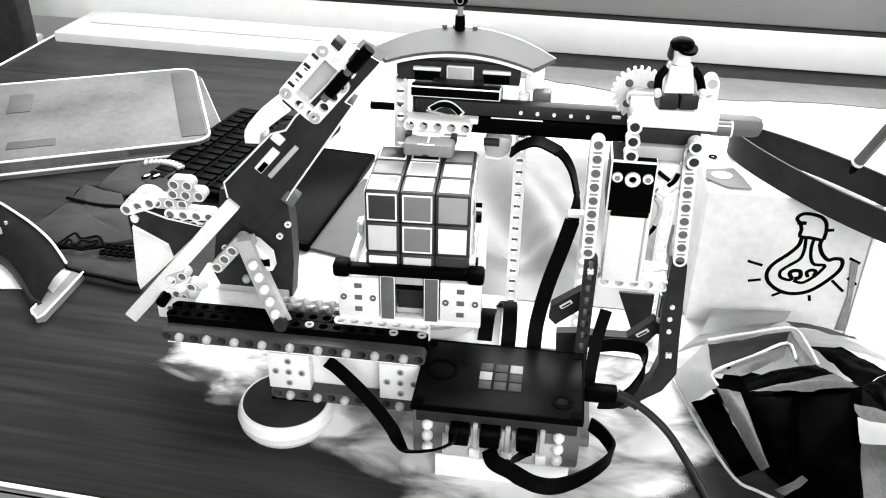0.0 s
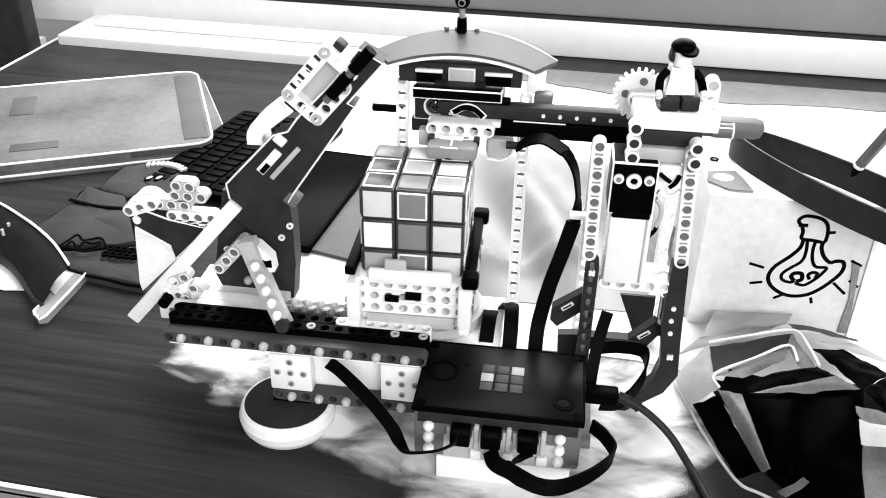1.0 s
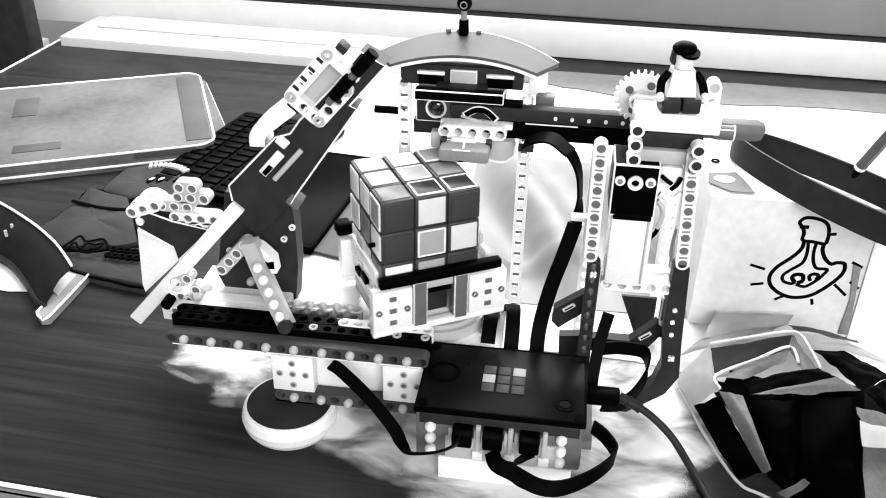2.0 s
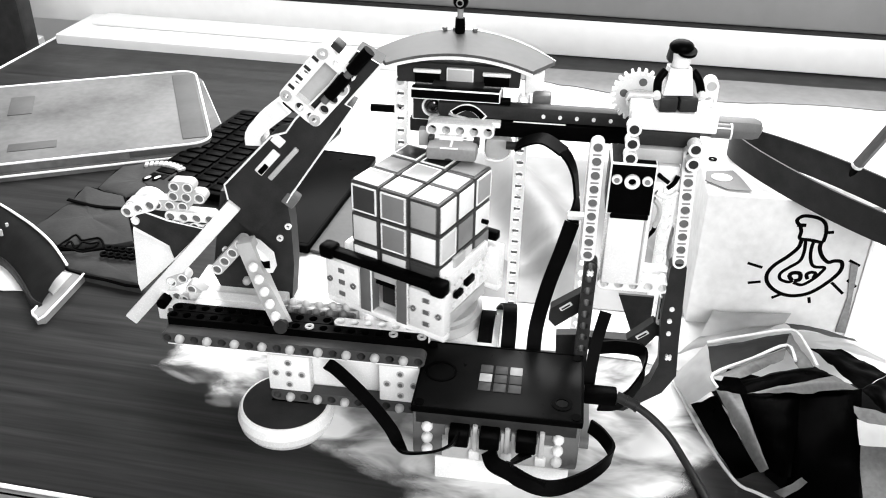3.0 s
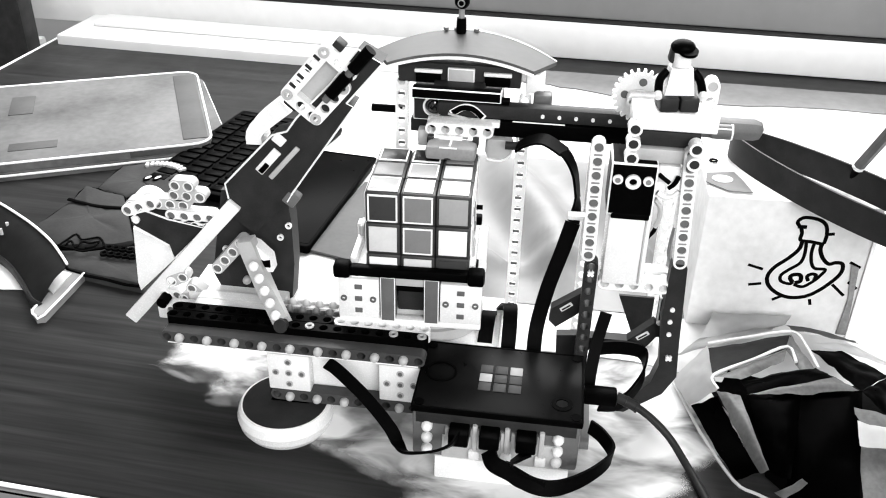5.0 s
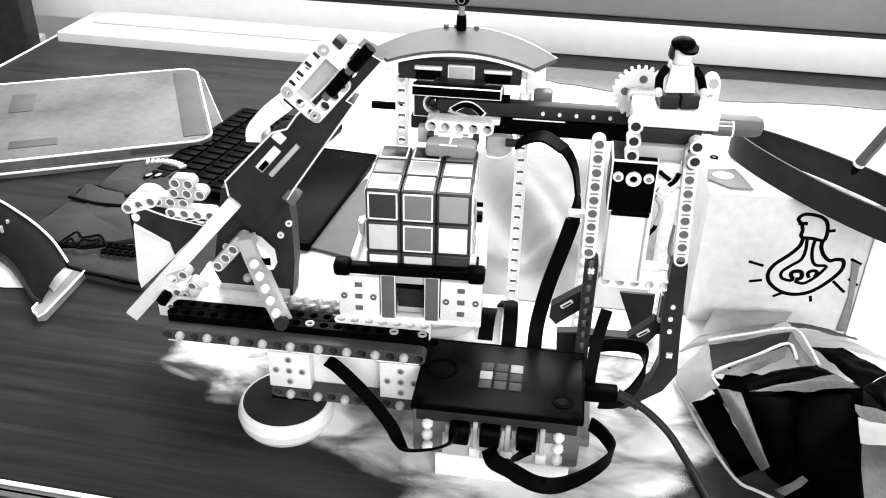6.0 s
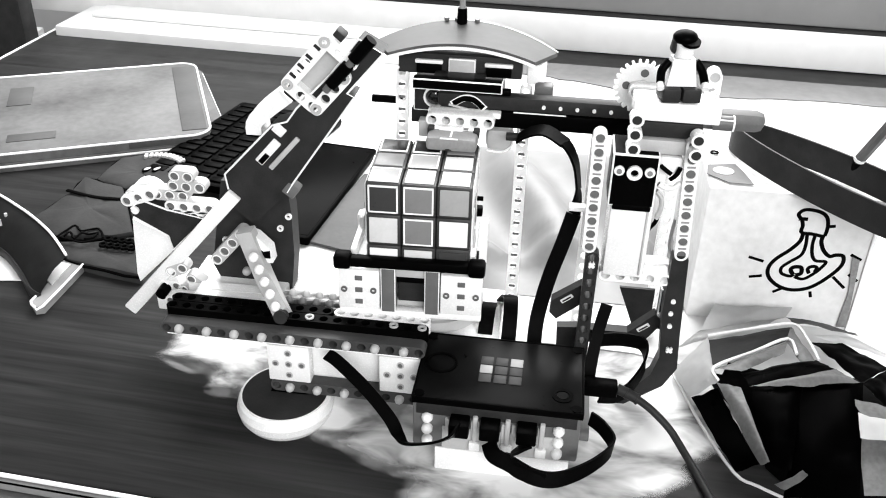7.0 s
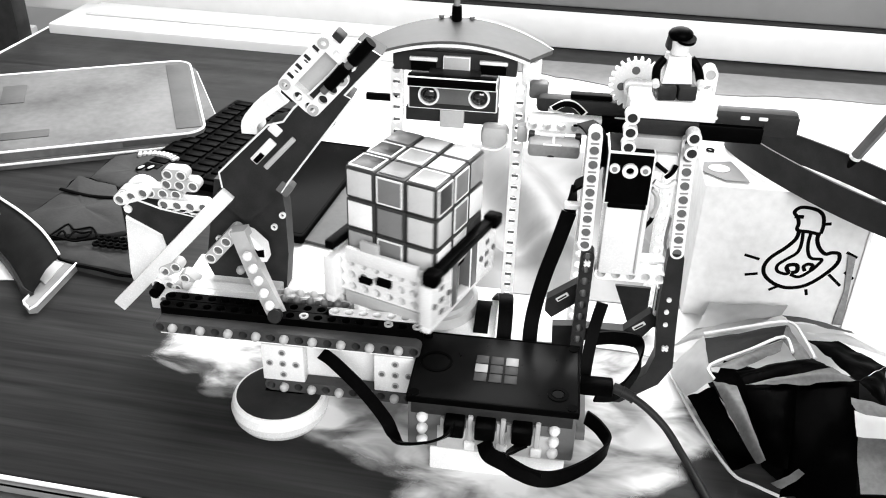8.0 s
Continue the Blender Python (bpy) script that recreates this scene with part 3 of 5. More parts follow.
    part("lead", sweep(B(), ((0.1252, -0.0130, 0.1374), (0.1290, -0.0130, 0.1354), (0.1330, -0.0130, 0.1358), (0.1363, -0.0130, 0.1391)), 0.0016, 0.0016, (0, 1, 0), 8), WHITE, br, "white lead")
    part("lead", sweep(B(), ((0.1247, -0.0120, 0.1329), (0.1280, -0.0120, 0.1285), (0.1285, -0.0120, 0.1224), (0.1269, -0.0120, 0.1167)), 0.0020, 0.0014, (0, 1, 0), 8), PALE, br, "pale lead")
    part("lead", sweep(B(), ((0.1276, -0.0120, 0.1182), (0.1267, -0.0120, 0.1139), (0.1247, -0.0120, 0.1109), (0.1240, -0.0120, 0.1094)), 0.0012, 0.0012, (0, 1, 0), 8), BLACK, br, "black lead")
    part("lead", sweep(B(), ((0.1407, 0.0100, 0.1060), (0.1398, 0.0100, 0.0967), (0.1399, 0.0100, 0.0874), (0.1428, 0.0100, 0.0809)), 0.0024, 0.0010, (0, 1, 0), 8), SOFT, br, "grey lead")
    # stack above the motor
    part("grey_spacer", box(B(), (0.1255, -0.005, 0.1580), (0.036, 0.016, 0.0075), 0.0006), PALE, robot)
    part("dark_spacer", box(B(), (0.126, -0.0035, 0.1668), (0.034, 0.016, 0.0080), 0.0006), DARK, robot)
    core = mesh_of("hole_plug", cyl(B(), (0, -0.0028, 0), (0, 1, 0), 0.0024, 0.0012, 16), DARK)
    for x, y0, zs in ((0.1094, -0.014, (0.1575, 0.1655, 0.1735)), (0.1402, -0.018, (0.1585, 0.1665))):
        for z in zs:
            sb = beam("side_block", 1, pose(x, y0, z), WHITE)
            part("hole_plug", core, None, sb)
    part("top_plate", box(B(), (0.129, -0.003, 0.1764), (0.043, 0.018, 0.0100), 0.0008), WHITE, robot)


def build_portal():
    # posts at both sides of the scanning arm
    y = 0.064
    for x, z0, n in ((-0.0235, -0.0060, 22), (0.0505, -0.0060, 21)):
        post = beam("portal_post", n, pose(x, y, z0) @ UP, WHITE)
        # grey inserts added so the post's holes look dark, not see-through
        plug = mesh_of("hole_plug", box(B(), (0, -0.0030, 0), (0.0016, 0.0012, 0.0040), 0.0004), GREY)
        for i in range(2, 2 * n - 3):
            part("hole_plug", plug, None, post, m=pose(i * 0.004, 0, 0))
    bm = box(B(), (0.0110, 0.066, 0.1680), (0.073, 0.012, 0.0125), 0.0008)
    part("brow_beam", bm, DARK, robot)
    part("brow_inset", box(B(), (0.0125, 0.0588, 0.1685), (0.0160, 0.003, 0.0085), 0.0007, rimmed=1), [PALE, RIM], robot)
    for x in (-0.008, 0.033):
        part("brow_slot", box(B(), (x + 0.001, 0.0590, 0.1660), (0.0150, 0.002, 0.0060), 0.0005), BLACK, robot)
        part("slot_lip", box(B(), (x + 0.001, 0.0586, 0.1700), (0.0165, 0.003, 0.0022), 0.0006), WHITE, robot)
    # distance sensor with two round eyes
    es = part("distance_sensor", box(B(), (0.0105, 0.067, 0.1490), (0.0535, 0.016, 0.0205), 0.0008, rimmed=1), [DARK, RIM], robot, "distance sensor with two round lenses")
    part("sensor_bridge", box(B(), (0.0105, 0.0587, 0.1483), (0.022, 0.0022, 0.0105), 0.0005), GREY, es)
    for x in (-0.0035, 0.0265):
        part("lens_ring", ring(B(), (x, 0.0585, 0.1485), (0, 1, 0), 0.0052, 0.0064, 0.004, 26), WHITE, es)
        bm = B()
        bmesh.ops.create_uvsphere(bm, u_segments=24, v_segments=12, radius=0.0052, matrix=Matrix.Translation((x, 0.0590, 0.1485)) @ Matrix.Diagonal((1, 0.55, 1, 1)))
        part("lens", bm, LENS, es, "dark domed lens")
    part("lower_beam", box(B(), (0.010, 0.066, 0.1345), (0.056, 0.010, 0.009), 0.0008), DARK, robot)
    part("lower_inset", box(B(), (0.0105, 0.0600, 0.1335), (0.0145, 0.004, 0.011), 0.0005), PALE, robot)
    # curved visor plate on top, wider at its back
    bm = B()
    rows = []
    for k in range(29):
        q = -1 + 2 * k / 28
        front = Vector((0.0123 + 0.0425 * q, 0.052, 0.1812 - 0.0078 * q * q))
        back = Vector((0.0111 + 0.0560 * q, 0.090 - 0.004 * q * q, 0.1836 - 0.0150 * q * q))
        up = Vector((0, 0, 0.0024))
        rows.append([bm.verts.new(p) for p in (front, front + up, back + up, back)])
    for a, b in zip(rows, rows[1:]):
        for j in range(4):
            bm.faces.new((a[j], a[(j + 1) % 4], b[(j + 1) % 4], b[j]))
    bm.faces.new(rows[0]), bm.faces.new(rows[-1][::-1])
    visor = part("visor", bm, VISOR, robot, "curved grey visor plate")
    pts = [(0.0123 + 0.0425 * q, 0.0515, 0.1812 - 0.0078 * q * q) for q in [-1 + k / 6 for k in range(13)]]
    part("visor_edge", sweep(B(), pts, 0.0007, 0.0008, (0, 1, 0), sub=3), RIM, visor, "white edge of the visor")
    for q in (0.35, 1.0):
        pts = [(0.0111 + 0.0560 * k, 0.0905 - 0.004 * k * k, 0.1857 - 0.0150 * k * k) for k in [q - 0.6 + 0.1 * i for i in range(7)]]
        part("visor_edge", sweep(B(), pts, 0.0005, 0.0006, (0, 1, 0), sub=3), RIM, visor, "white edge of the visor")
    for x in (-0.001, 0.0055, 0.0175):
        part("visor_lug", cyl(B(), (x, 0.089, 0.1866), (0, 0, 1), 0.0016, 0.0016, 12), GREY, visor)
    part("visor_bracket", box(B(), (0.056, 0.066, 0.1650), (0.011, 0.010, 0.0120), 0.001), WHITE, robot)
    part("visor_wedge", box(B(), (0.061, 0.060, 0.156), (0.011, 0.010, 0.010), 0.002), GREY, robot)
    mast = part("mast", cyl(cyl(B(), (0.0087, 0.085, 0.1905), (0, 0, 1), 0.0032, 0.0085, 16, 0.0028), (0.0087, 0.085, 0.1842), (0, 0, 1), 0.0014, 0.0050, 16, 0.0032),
                BLACK, robot, "black axle with a ball end")
    part("neck", cyl(B(), (0.0087, 0.085, 0.1978), (0, 0, 1), 0.0018, 0.0064, 14), SOFT, mast)
    bm = B()
    bmesh.ops.create_uvsphere(bm, u_segments=20, v_segments=12, radius=0.0046, matrix=Matrix.Translation((0.0088, 0.085, 0.2045)))
    part("mast_knob", bm, BLACK, mast)
    part("knob_ring", ring(B(), (0.0088, 0.0805, 0.2045), (0, 1, 0), 0.0016, 0.0022, 0.0010, 16), SOFT, mast)
    # black axle stub beside the post
    part("axle_stub", cyl(B(), (-0.0330, 0.064, 0.1425), (1, 0, 0), 0.0024, 0.019, 12), BLACK, robot)


def build_slide_arm():
    """The scanning arm: it slides along x on its rail; its own place is the fully extended one."""
    arm = part("scanning_arm", box(B(), (0.061, 0.046, 0.1535), (0.145, 0.010, 0.0095), 0.003), DARK, robot, "dark sliding arm that carries the colour sensor")
    part("arm_rail", box(B(), (0.0630, 0.0465, 0.1440), (0.105, 0.012, 0.0098), 0.001), BLACK, arm)
    # fixed housing behind the arm and the dark bar over its head
    part("rail_housing", box(B(), (0.1635, 0.0610, 0.1462), (0.0520, 0.012, 0.0135), 0.0060), GREY, robot, "rounded grey housing behind the arm")
    stub = part("housing_stub", cyl(B(), (0.1645, 0.0530, 0.1470), (1, 0, 0), 0.0044, 0.0110, 20), GREY, robot)
    part("stub_rim", ring(B(), (0.1700, 0.0530, 0.1470), (1, 0, 0), 0.0038, 0.0047, 0.0010, 20), RIM, stub)
    part("stub_rim", box(B(), (0.1645, 0.0484, 0.1505), (0.0110, 0.0006, 0.0008), 0.0002), RIM, stub)
    part("brow_bar", box(B(), (0.0120, 0.0425, 0.1630), (0.052, 0.007, 0.0064), 0.0007, rimmed=1), [BLACK, RIM], robot)
    part("bar_ledge", box(B(), (0.0190, 0.0435, 0.1600), (0.0235, 0.006, 0.0032), 0.0008), BLACK, arm)
    part("bar_stay", box(B(), (0.0120, 0.052, 0.1630), (0.030, 0.014, 0.004), 0.0005), DARK, robot)
    part("arm_end", box(B(), (0.1240, 0.0462, 0.1500), (0.0190, 0.0108, 0.0120), 0.001), DARK, arm)
    for x in (0.1040, 0.1138):
        part("arm_stud", box(B(), (x, 0.0408, 0.1545), (0.0050, 0.0014, 0.0020), 0.0006), WHITE, arm)
    pg = mesh_of("arm_stud", cyl(B(), (0, 0, 0), (0, 1, 0), 0.0011, 0.002, 10), WHITE)
    for i in range(5):
        part("arm_stud", pg, None, arm, m=pose(0.050 + i * 0.0095, 0.0408, 0.1535))
    part("arrow_rim", sweep(B(), ((-0.0028, 0.0409, 0.1514), (0.004, 0.0407, 0.1557), (0.010, 0.0407, 0.1552), (0.0164, 0.0407, 0.1498)), 0.0020, 0.0004, (0, 0, 1)), RIM, arm, "pale arrow outline")
    part("arm_line", box(B(), (0.0480, 0.0406, 0.1492), (0.0300, 0.0008, 0.0007), 0.0002), RIM, arm, "pale line")
    part("arrow_mark", sweep(B(), ((-0.002, 0.0406, 0.1520), (0.004, 0.0404, 0.1555), (0.010, 0.0404, 0.1550), (0.0155, 0.0404, 0.1505)), 0.0016, 0.0004, (0, 0, 1)), BLACK, arm)
    part("arrow_edge", sweep(B(), ((-0.0045, 0.0403, 0.1515), (0.003, 0.0401, 0.1500), (0.010, 0.0401, 0.1485)), 0.0006, 0.0004, (0, 0, 1)), PALE, arm)
    part("sensor_beam", liftarm(B(), 5, pose(-0.0125, 0.033, 0.1460)), WHITE, arm)
    part("sensor_block", box(B(), (-0.0180, 0.036, 0.1385), (0.0060, 0.0070, 0.010), 0.0008), PALE, arm)
    part("beam_rest", box(B(), (0.005, 0.039, 0.1478), (0.042, 0.006, 0.0032), 0.0006), WHITE, arm)
    cs = part("colour_sensor", box(B(), (0.0005, 0.0205, 0.1380), (0.0285, 0.0150, 0.0080), 0.002), SOFT, arm, "grey colour sensor over the cube")
    part("sensor_clip", box(B(), (-0.0010, 0.0270, 0.1425), (0.014, 0.006, 0.002), 0.0006), WHITE, cs)
    for x in (-0.0125, 0.0135):
        part("sensor_peg", box(B(), (x, 0.0262, 0.1408), (0.0036, 0.006, 0.0052), 0.0008), DARK, cs)
    part("sensor_mark", box(box(B(), (-0.0006, 0.0130, 0.1420), (0.0100, 0.0008, 0.0006)), (0.0, 0.0200, 0.1421), (0.0012, 0.0090, 0.0004)), WHITE, cs)
    part("sensor_window", cyl(B(), (-0.0010, 0.0180, 0.1352), (0, 0, 1), 0.005, 0.0012, 20), DARK, cs)
    part("side_pad", box(B(), (0.0375, 0.0500, 0.1290), (0.0165, 0.012, 0.0145), 0.004), PALE, robot, "rounded pale pad beside the post")
    part("pad_rim", sweep(B(), ((0.0305, 0.0435, 0.1230), (0.0390, 0.0435, 0.1225), (0.0450, 0.0435, 0.1270), (0.0455, 0.0435, 0.1330)), 0.0006, 0.0006, (0, 1, 0), 6), RIM, robot)
    part("plug_pin", cyl(B(), (0.0345, 0.034, 0.1370), (1, 0, 0), 0.0024, 0.009, 12), DARK, arm)
    return arm


def build_gear():
    bm = B()
    n, r = 24, 0.0135
    out = []
    for i in range(n):
        for f, rr in ((-0.32, 0.92), (-0.16, 1.09), (0.16, 1.09), (0.32, 0.92)):
            a = 2 * math.pi * (i + f) / n
            out.append((r * rr * math.cos(a), r * rr * math.sin(a)))
    plate(bm, out, -0.002, 0.002)
    bmesh.ops.rotate(bm, verts=bm.verts, cent=(0, 0, 0), matrix=Matrix.Rotation(radians(90), 3, "X"))
    g = part("gear", bm, WHITE, robot, "pale toothed gear wheel", m=pose(0.1135, 0.03, 0.1740))
    part("gear_hub", ring(B(), (0, -0.0025, 0), (0, 1, 0), 0.0024, 0.0045, 0.003, 20), WHITE, g)
    for i in range(4):
        a = math.pi / 4 + i * math.pi / 2
        part("gear_hole", cyl(B(), (0.0082 * math.cos(a), -0.0021, 0.0082 * math.sin(a)), (0, 1, 0), 0.0022, 0.0006, 14), GREY, g)
    beam("gear_bracket", 3, pose(0.110, 0.0235, 0.1740), WHITE)
    fin = beam("figure_stay", 2, pose(0.1462, 0.0040, 0.1840) @ UP, WHITE)
    part("hole_plug", cyl(B(), (0.008, -0.0028, 0), (0, 1, 0), 0.0024, 0.0012, 16), PALE, fin)
    return g


def build_turntable():
    """Tray and cage that carry the cube; origin on the turning axis."""
    tt = part("turntable", box(B(), (0, 0, 0.0520), (0.056, 0.056, 0.006), 0.001), WHITE, robot, "white cage and black tray that turn the cube")
    z = 0.0868
    for a in range(4):
        m = Matrix.Rotation(a * math.pi / 2, 4, "Z")
        off, half = ((0.0330, 0.0360), (0.0362, 0.0330))[a % 2]
        if a % 2 == 0:
            part("tray_rail", box(B(), (0, -off, z), (half * 2, 0.0060, 0.0056), 0.0010), BLACK, tt, m=m)
        else:
            part("tray_side", box(B(), (0, -off + 0.003, z - 0.003), (0.046, 0.0036, 0.0090), 0.0010), WHITE, tt, "white tray side", m=m)
            part("side_clip", box(B(), (-0.008, -off + 0.0035, z + 0.002), (0.012, 0.0030, 0.0110), 0.0010), PALE, tt, "pale clip", m=m)
        if a in (0, 3):
            part("tray_corner", box(B(), (half + 0.0005, -off - 0.001, z + 0.0006), (0.0095, 0.0095, 0.0085), 0.002), BLACK, tt, m=m)
    part("tray_floor", box(B(), (0, 0, 0.0738), (0.060, 0.060, 0.003), 0.0006), BLACK, tt)
    part("tray_lug", cyl(B(), (0.0345, 0.0180, 0.1030), (1, 0, 0), 0.0014, 0.0040, 12), BLACK, tt)
    for s in (-1, 1):
        m = Matrix.Rotation(0 if s < 0 else math.pi, 4, "Z")
        for x in (-0.0122, 0.0122):
            part("cage_leg", box(B(), (x, -0.0305, 0.0692), (0.0084, 0.0078, 0.0292), 0.0006, rimmed=1), [GREY, RIM], tt, m=m)
        part("cage_lintel", box(B(), (0, -0.0292, 0.0800), (0.0165, 0.005, 0.0062), 0.0006), PALE, tt, m=m)
        part("cage_core", box(B(), (0, -0.0200, 0.0670), (0.016, 0.008, 0.022), 0.0008), DARK, tt, m=m)
        part("cage_sill", box(B(), (0, -0.0310, 0.0540), (0.080, 0.006, 0.0040), 0.0008), WHITE, tt, m=m)
        for x in (-0.0285, 0.0285):
            brick = part("cage_brick", box(B(), (x, -0.0310, 0.0690), (0.0230, 0.0074, 0.0256), 0.0008), WHITE, tt, m=m)
            for k in range(3):
                part("brick_hole", box(B(), (x, -0.0349, 0.0612 + k * 0.0077), (0.0042, 0.0008, 0.0030), 0.0003), GREY, brick)
            for px_ in (-0.0082, 0.0082):
                part("cage_pin", ring(B(), (x + px_, -0.0352, 0.0690), (0, 1, 0), 0.0009, 0.0018, 0.001, 14), GREY, brick)
    for s in (-1, 1):
        m = Matrix.Rotation(s * math.pi / 2, 4, "Z")
        for k, x0 in enumerate((0.0785, 0.0705, 0.0625)):
            part("cage_beam", liftarm(B(), 8, pose(-0.028, 0, 0)), WHITE, tt, m=m @ pose(0, -0.0300 + 0.0006 * k, x0))
        part("cage_axle", box(B(), (0.002, -0.0345, 0.0725), (0.009, 0.003, 0.0045), 0.0006), BLACK, tt, m=m)
        part("cage_axle", box(B(), (-0.010, -0.0345, 0.0700), (0.008, 0.003, 0.0035), 0.0006), BLACK, tt, m=m)
        part("cage_plate", box(B(), (0, -0.0300, 0.0540), (0.05, 0.006, 0.008), 0.0008), PALE, tt, m=m)
    return tt


AF = Matrix.Translation((-0.107, 0, 0.103)) @ Matrix.Rotation(radians(-49), 4, "Y")   # along the arm, out of its upper side


def build_flipper():
    # fixed dark frame with a sloping beam pair
    part("flipper_frame", upright([(-0.118, 0.112), (-0.079, 0.112), (-0.0775, 0.094), (-0.0775, 0.066), (-0.0805, 0.0405), (-0.1220, 0.0385), (-0.1290, 0.055)], -0.002, 0.010), DARK, robot)
    part("frame_block", box(B(), (0, 0, 0), (0.0078, 0.008, 0.0078), 0.0008), GREY, robot, m=pose(-0.0752, -0.004, 0.1120, 0, 38, 0))
    pin = mesh_of("frame_pin", ring(B(), (0, 0, 0), (0, 1, 0), 0.0010, 0.0020, 0.0014, 14), WHITE)
    for x, z in ((-0.0790, 0.0925), (-0.0845, 0.0842), (-0.1190, 0.0730)):
        part("frame_pin", pin, None, robot, m=pose(x, -0.0030, z))
    part("frame_stud", peg(B(), (-0.1075, -0.0035, 0.0525), (0, -1, 0), 0.0026, 0.002), PALE, robot)
    part("frame_foot", box(B(), (-0.125, 0.0, 0.032), (0.075, 0.030, 0.012), 0.001), WHITE, robot)
    plugged(beam("foot_beam", 9, pose(-0.150, -0.018, 0.038), WHITE), 9)
    # sloping lever with studs
    le = part("lever", sweep(B(), ((-0.0985, -0.022, 0.0925), (-0.0895, -0.024, 0.0650), (-0.0731, -0.0440, 0.0527)), 0.0046, 0.0038, (1, 0, 0.3), sub=2), PALE, robot, "sloping grey lever with white studs")
    pg = mesh_of("stud", peg(B(), (0, 0, 0), (0, -1, 0), 0.0027, 0.002), WHITE)
    for k in range(5):
        t = 0.28 + 0.145 * k
        part("stud", pg, None, le, m=pose(-0.0985 + 0.0254 * t, -0.0262 - 0.0220 * t, 0.0925 - 0.0398 * t))
    part("lever_end", cyl(B(), (-0.0731, -0.0470, 0.0532), (0, -1, 0.3), 0.0040, 0.0040, 20), DARK, le, "dark round lever end")
    plugged(beam("lever_link", 4, AF @ pose(-0.034, -0.0145, -0.0135), PALE), 4)
    part("link_block", upright([(-0.0965, 0.0900), (-0.0925, 0.0885), (-0.0850, 0.0810), (-0.0840, 0.0720), (-0.0915, 0.0710)], -0.022, -0.014), WHITE, robot)
    part("link_wedge", upright([(-0.0950, 0.0830), (-0.0890, 0.0790), (-0.0852, 0.0800), (-0.0852, 0.0752), (-0.0912, 0.0752)], -0.0228, -0.0216), BLACK, robot)
    for x, z, s in ((-0.152, 0.052, 25), (-0.140, 0.048, -40), (-0.158, 0.042, 0), (-0.146, 0.040, 10)):
        plugged(beam("joint", 2, pose(x, -0.008, z) @ Matrix.Rotation(radians(-s), 4, "Y"), PALE if s else WHITE), 2)
    part("joint_pin", cyl(B(), (-0.157, -0.014, 0.040), (0, 1, 0), 0.0036, 0.01, 14), BLACK, robot)
    part("joint_pin", cyl(B(), (-0.147, -0.018, 0.028), (0, 1, 0), 0.0036, 0.01, 14), PALE, robot)
    # white knuckle at the far end
    for u, w, n, s in ((-0.175, 0.0965, 2, 0), (-0.160, 0.0975, 3, 0), (-0.151, 0.092, 4, 0), (-0.149, 0.104, 3, 0), (-0.146, 0.112, 2, 0), (-0.153, 0.086, 4, 0)):
        plugged(beam("knuckle_beam", n, pose(u, 0.002 + 0.003 * (n % 2), w), PALE if n < 4 else WHITE), n)
    plugged(beam("knuckle_beam", 3, pose(-0.177, 0.000, 0.094, 0, -20, 0), WHITE), 3)
    part("knuckle_drum", cyl(B(), (-0.170, 0.012, 0.091), (0, 1, 0), 0.0105, 0.008, 32), WHITE, robot)
    ka = part("knuckle_arm", upright([(-0.1754, 0.0887), (-0.1687, 0.0954), (-0.1526, 0.0901), (-0.1301, 0.0861), (-0.1521, 0.0631), (-0.1545, 0.0720), (-0.1748, 0.0833)], -0.003, 0.005), DARK, robot)
    # white line added round the dark arm as an edge halo
    part("arm_edge", sweep(B(), [(x, -0.0034, z) for x, z in [(-0.1754, 0.0887), (-0.1687, 0.0954), (-0.1526, 0.0901), (-0.1301, 0.0861), (-0.1521, 0.0631), (-0.1545, 0.0720), (-0.1748, 0.0833)]], 0.0006, 0.0006, (0, 1, 0.01), 6, sub=1), RIM, ka, "pale halo outline added along the edge")
    part("knuckle_pin", cyl(B(), (-0.1727, -0.0036, 0.0881), (0, 1, 0), 0.0024, 0.0016, 16), WHITE, ka)
    part("knuckle_plate", upright([(-0.1818, 0.0750), (-0.1607, 0.0650), (-0.1576, 0.0556), (-0.1839, 0.0291), (-0.1849, 0.0350)], 0.008, 0.012), WHITE, robot)
    # the moving arm
    prof = [(-0.006, -0.0165), (0.0255, -0.0175), (0.0325, -0.0162), (0.0972, -0.0086), (0.0960, -0.0045), (0.1262, -0.0042), (0.1232, 0.0097),
            (0.0980, 0.0085), (0.0700, 0.0098), (0.0600, 0.0088), (0.0521, 0.0134), (0.0083, 0.0150), (0.0020, 0.0080), (-0.006, 0.0080)]
    bm = plate(B(), prof, -0.0075, 0.0075)
    bmesh.ops.rotate(bm, verts=bm.verts, cent=(0, 0, 0), matrix=Matrix.Rotation(radians(90), 3, "X"))
    arm = part("flipper_arm", bm, DARK, robot, "dark swinging arm that tips the cube", m=AF)
    # white line added round the swinging arm as an edge halo
    edge = [(u, -0.0076, v) for u, v in prof]
    part("arm_edge", sweep(B(), edge[1:-1], 0.0006, 0.0006, (0, 1, 0.01), 6, sub=1), RIM, arm, "pale halo outline added along the edge")
    part("blade", box(B(), (-0.055, -0.0095, 0.0034), (0.116, 0.004, 0.0085), 0.0008), WHITE, arm, "long pale blade")
    part("arm_slot", box(B(), (0.0380, -0.0078, 0.0055), (0.018, 0.002, 0.0052), 0.0006), WHITE, arm)
    part("slot_core", box(B(), (0.0335, -0.0086, 0.0048), (0.007, 0.002, 0.003), 0.0004), BLACK, arm)
    part("slot_bar", box(B(), (0.0440, -0.0082, -0.0015), (0.026, 0.002, 0.0030), 0.0006), PALE, arm)
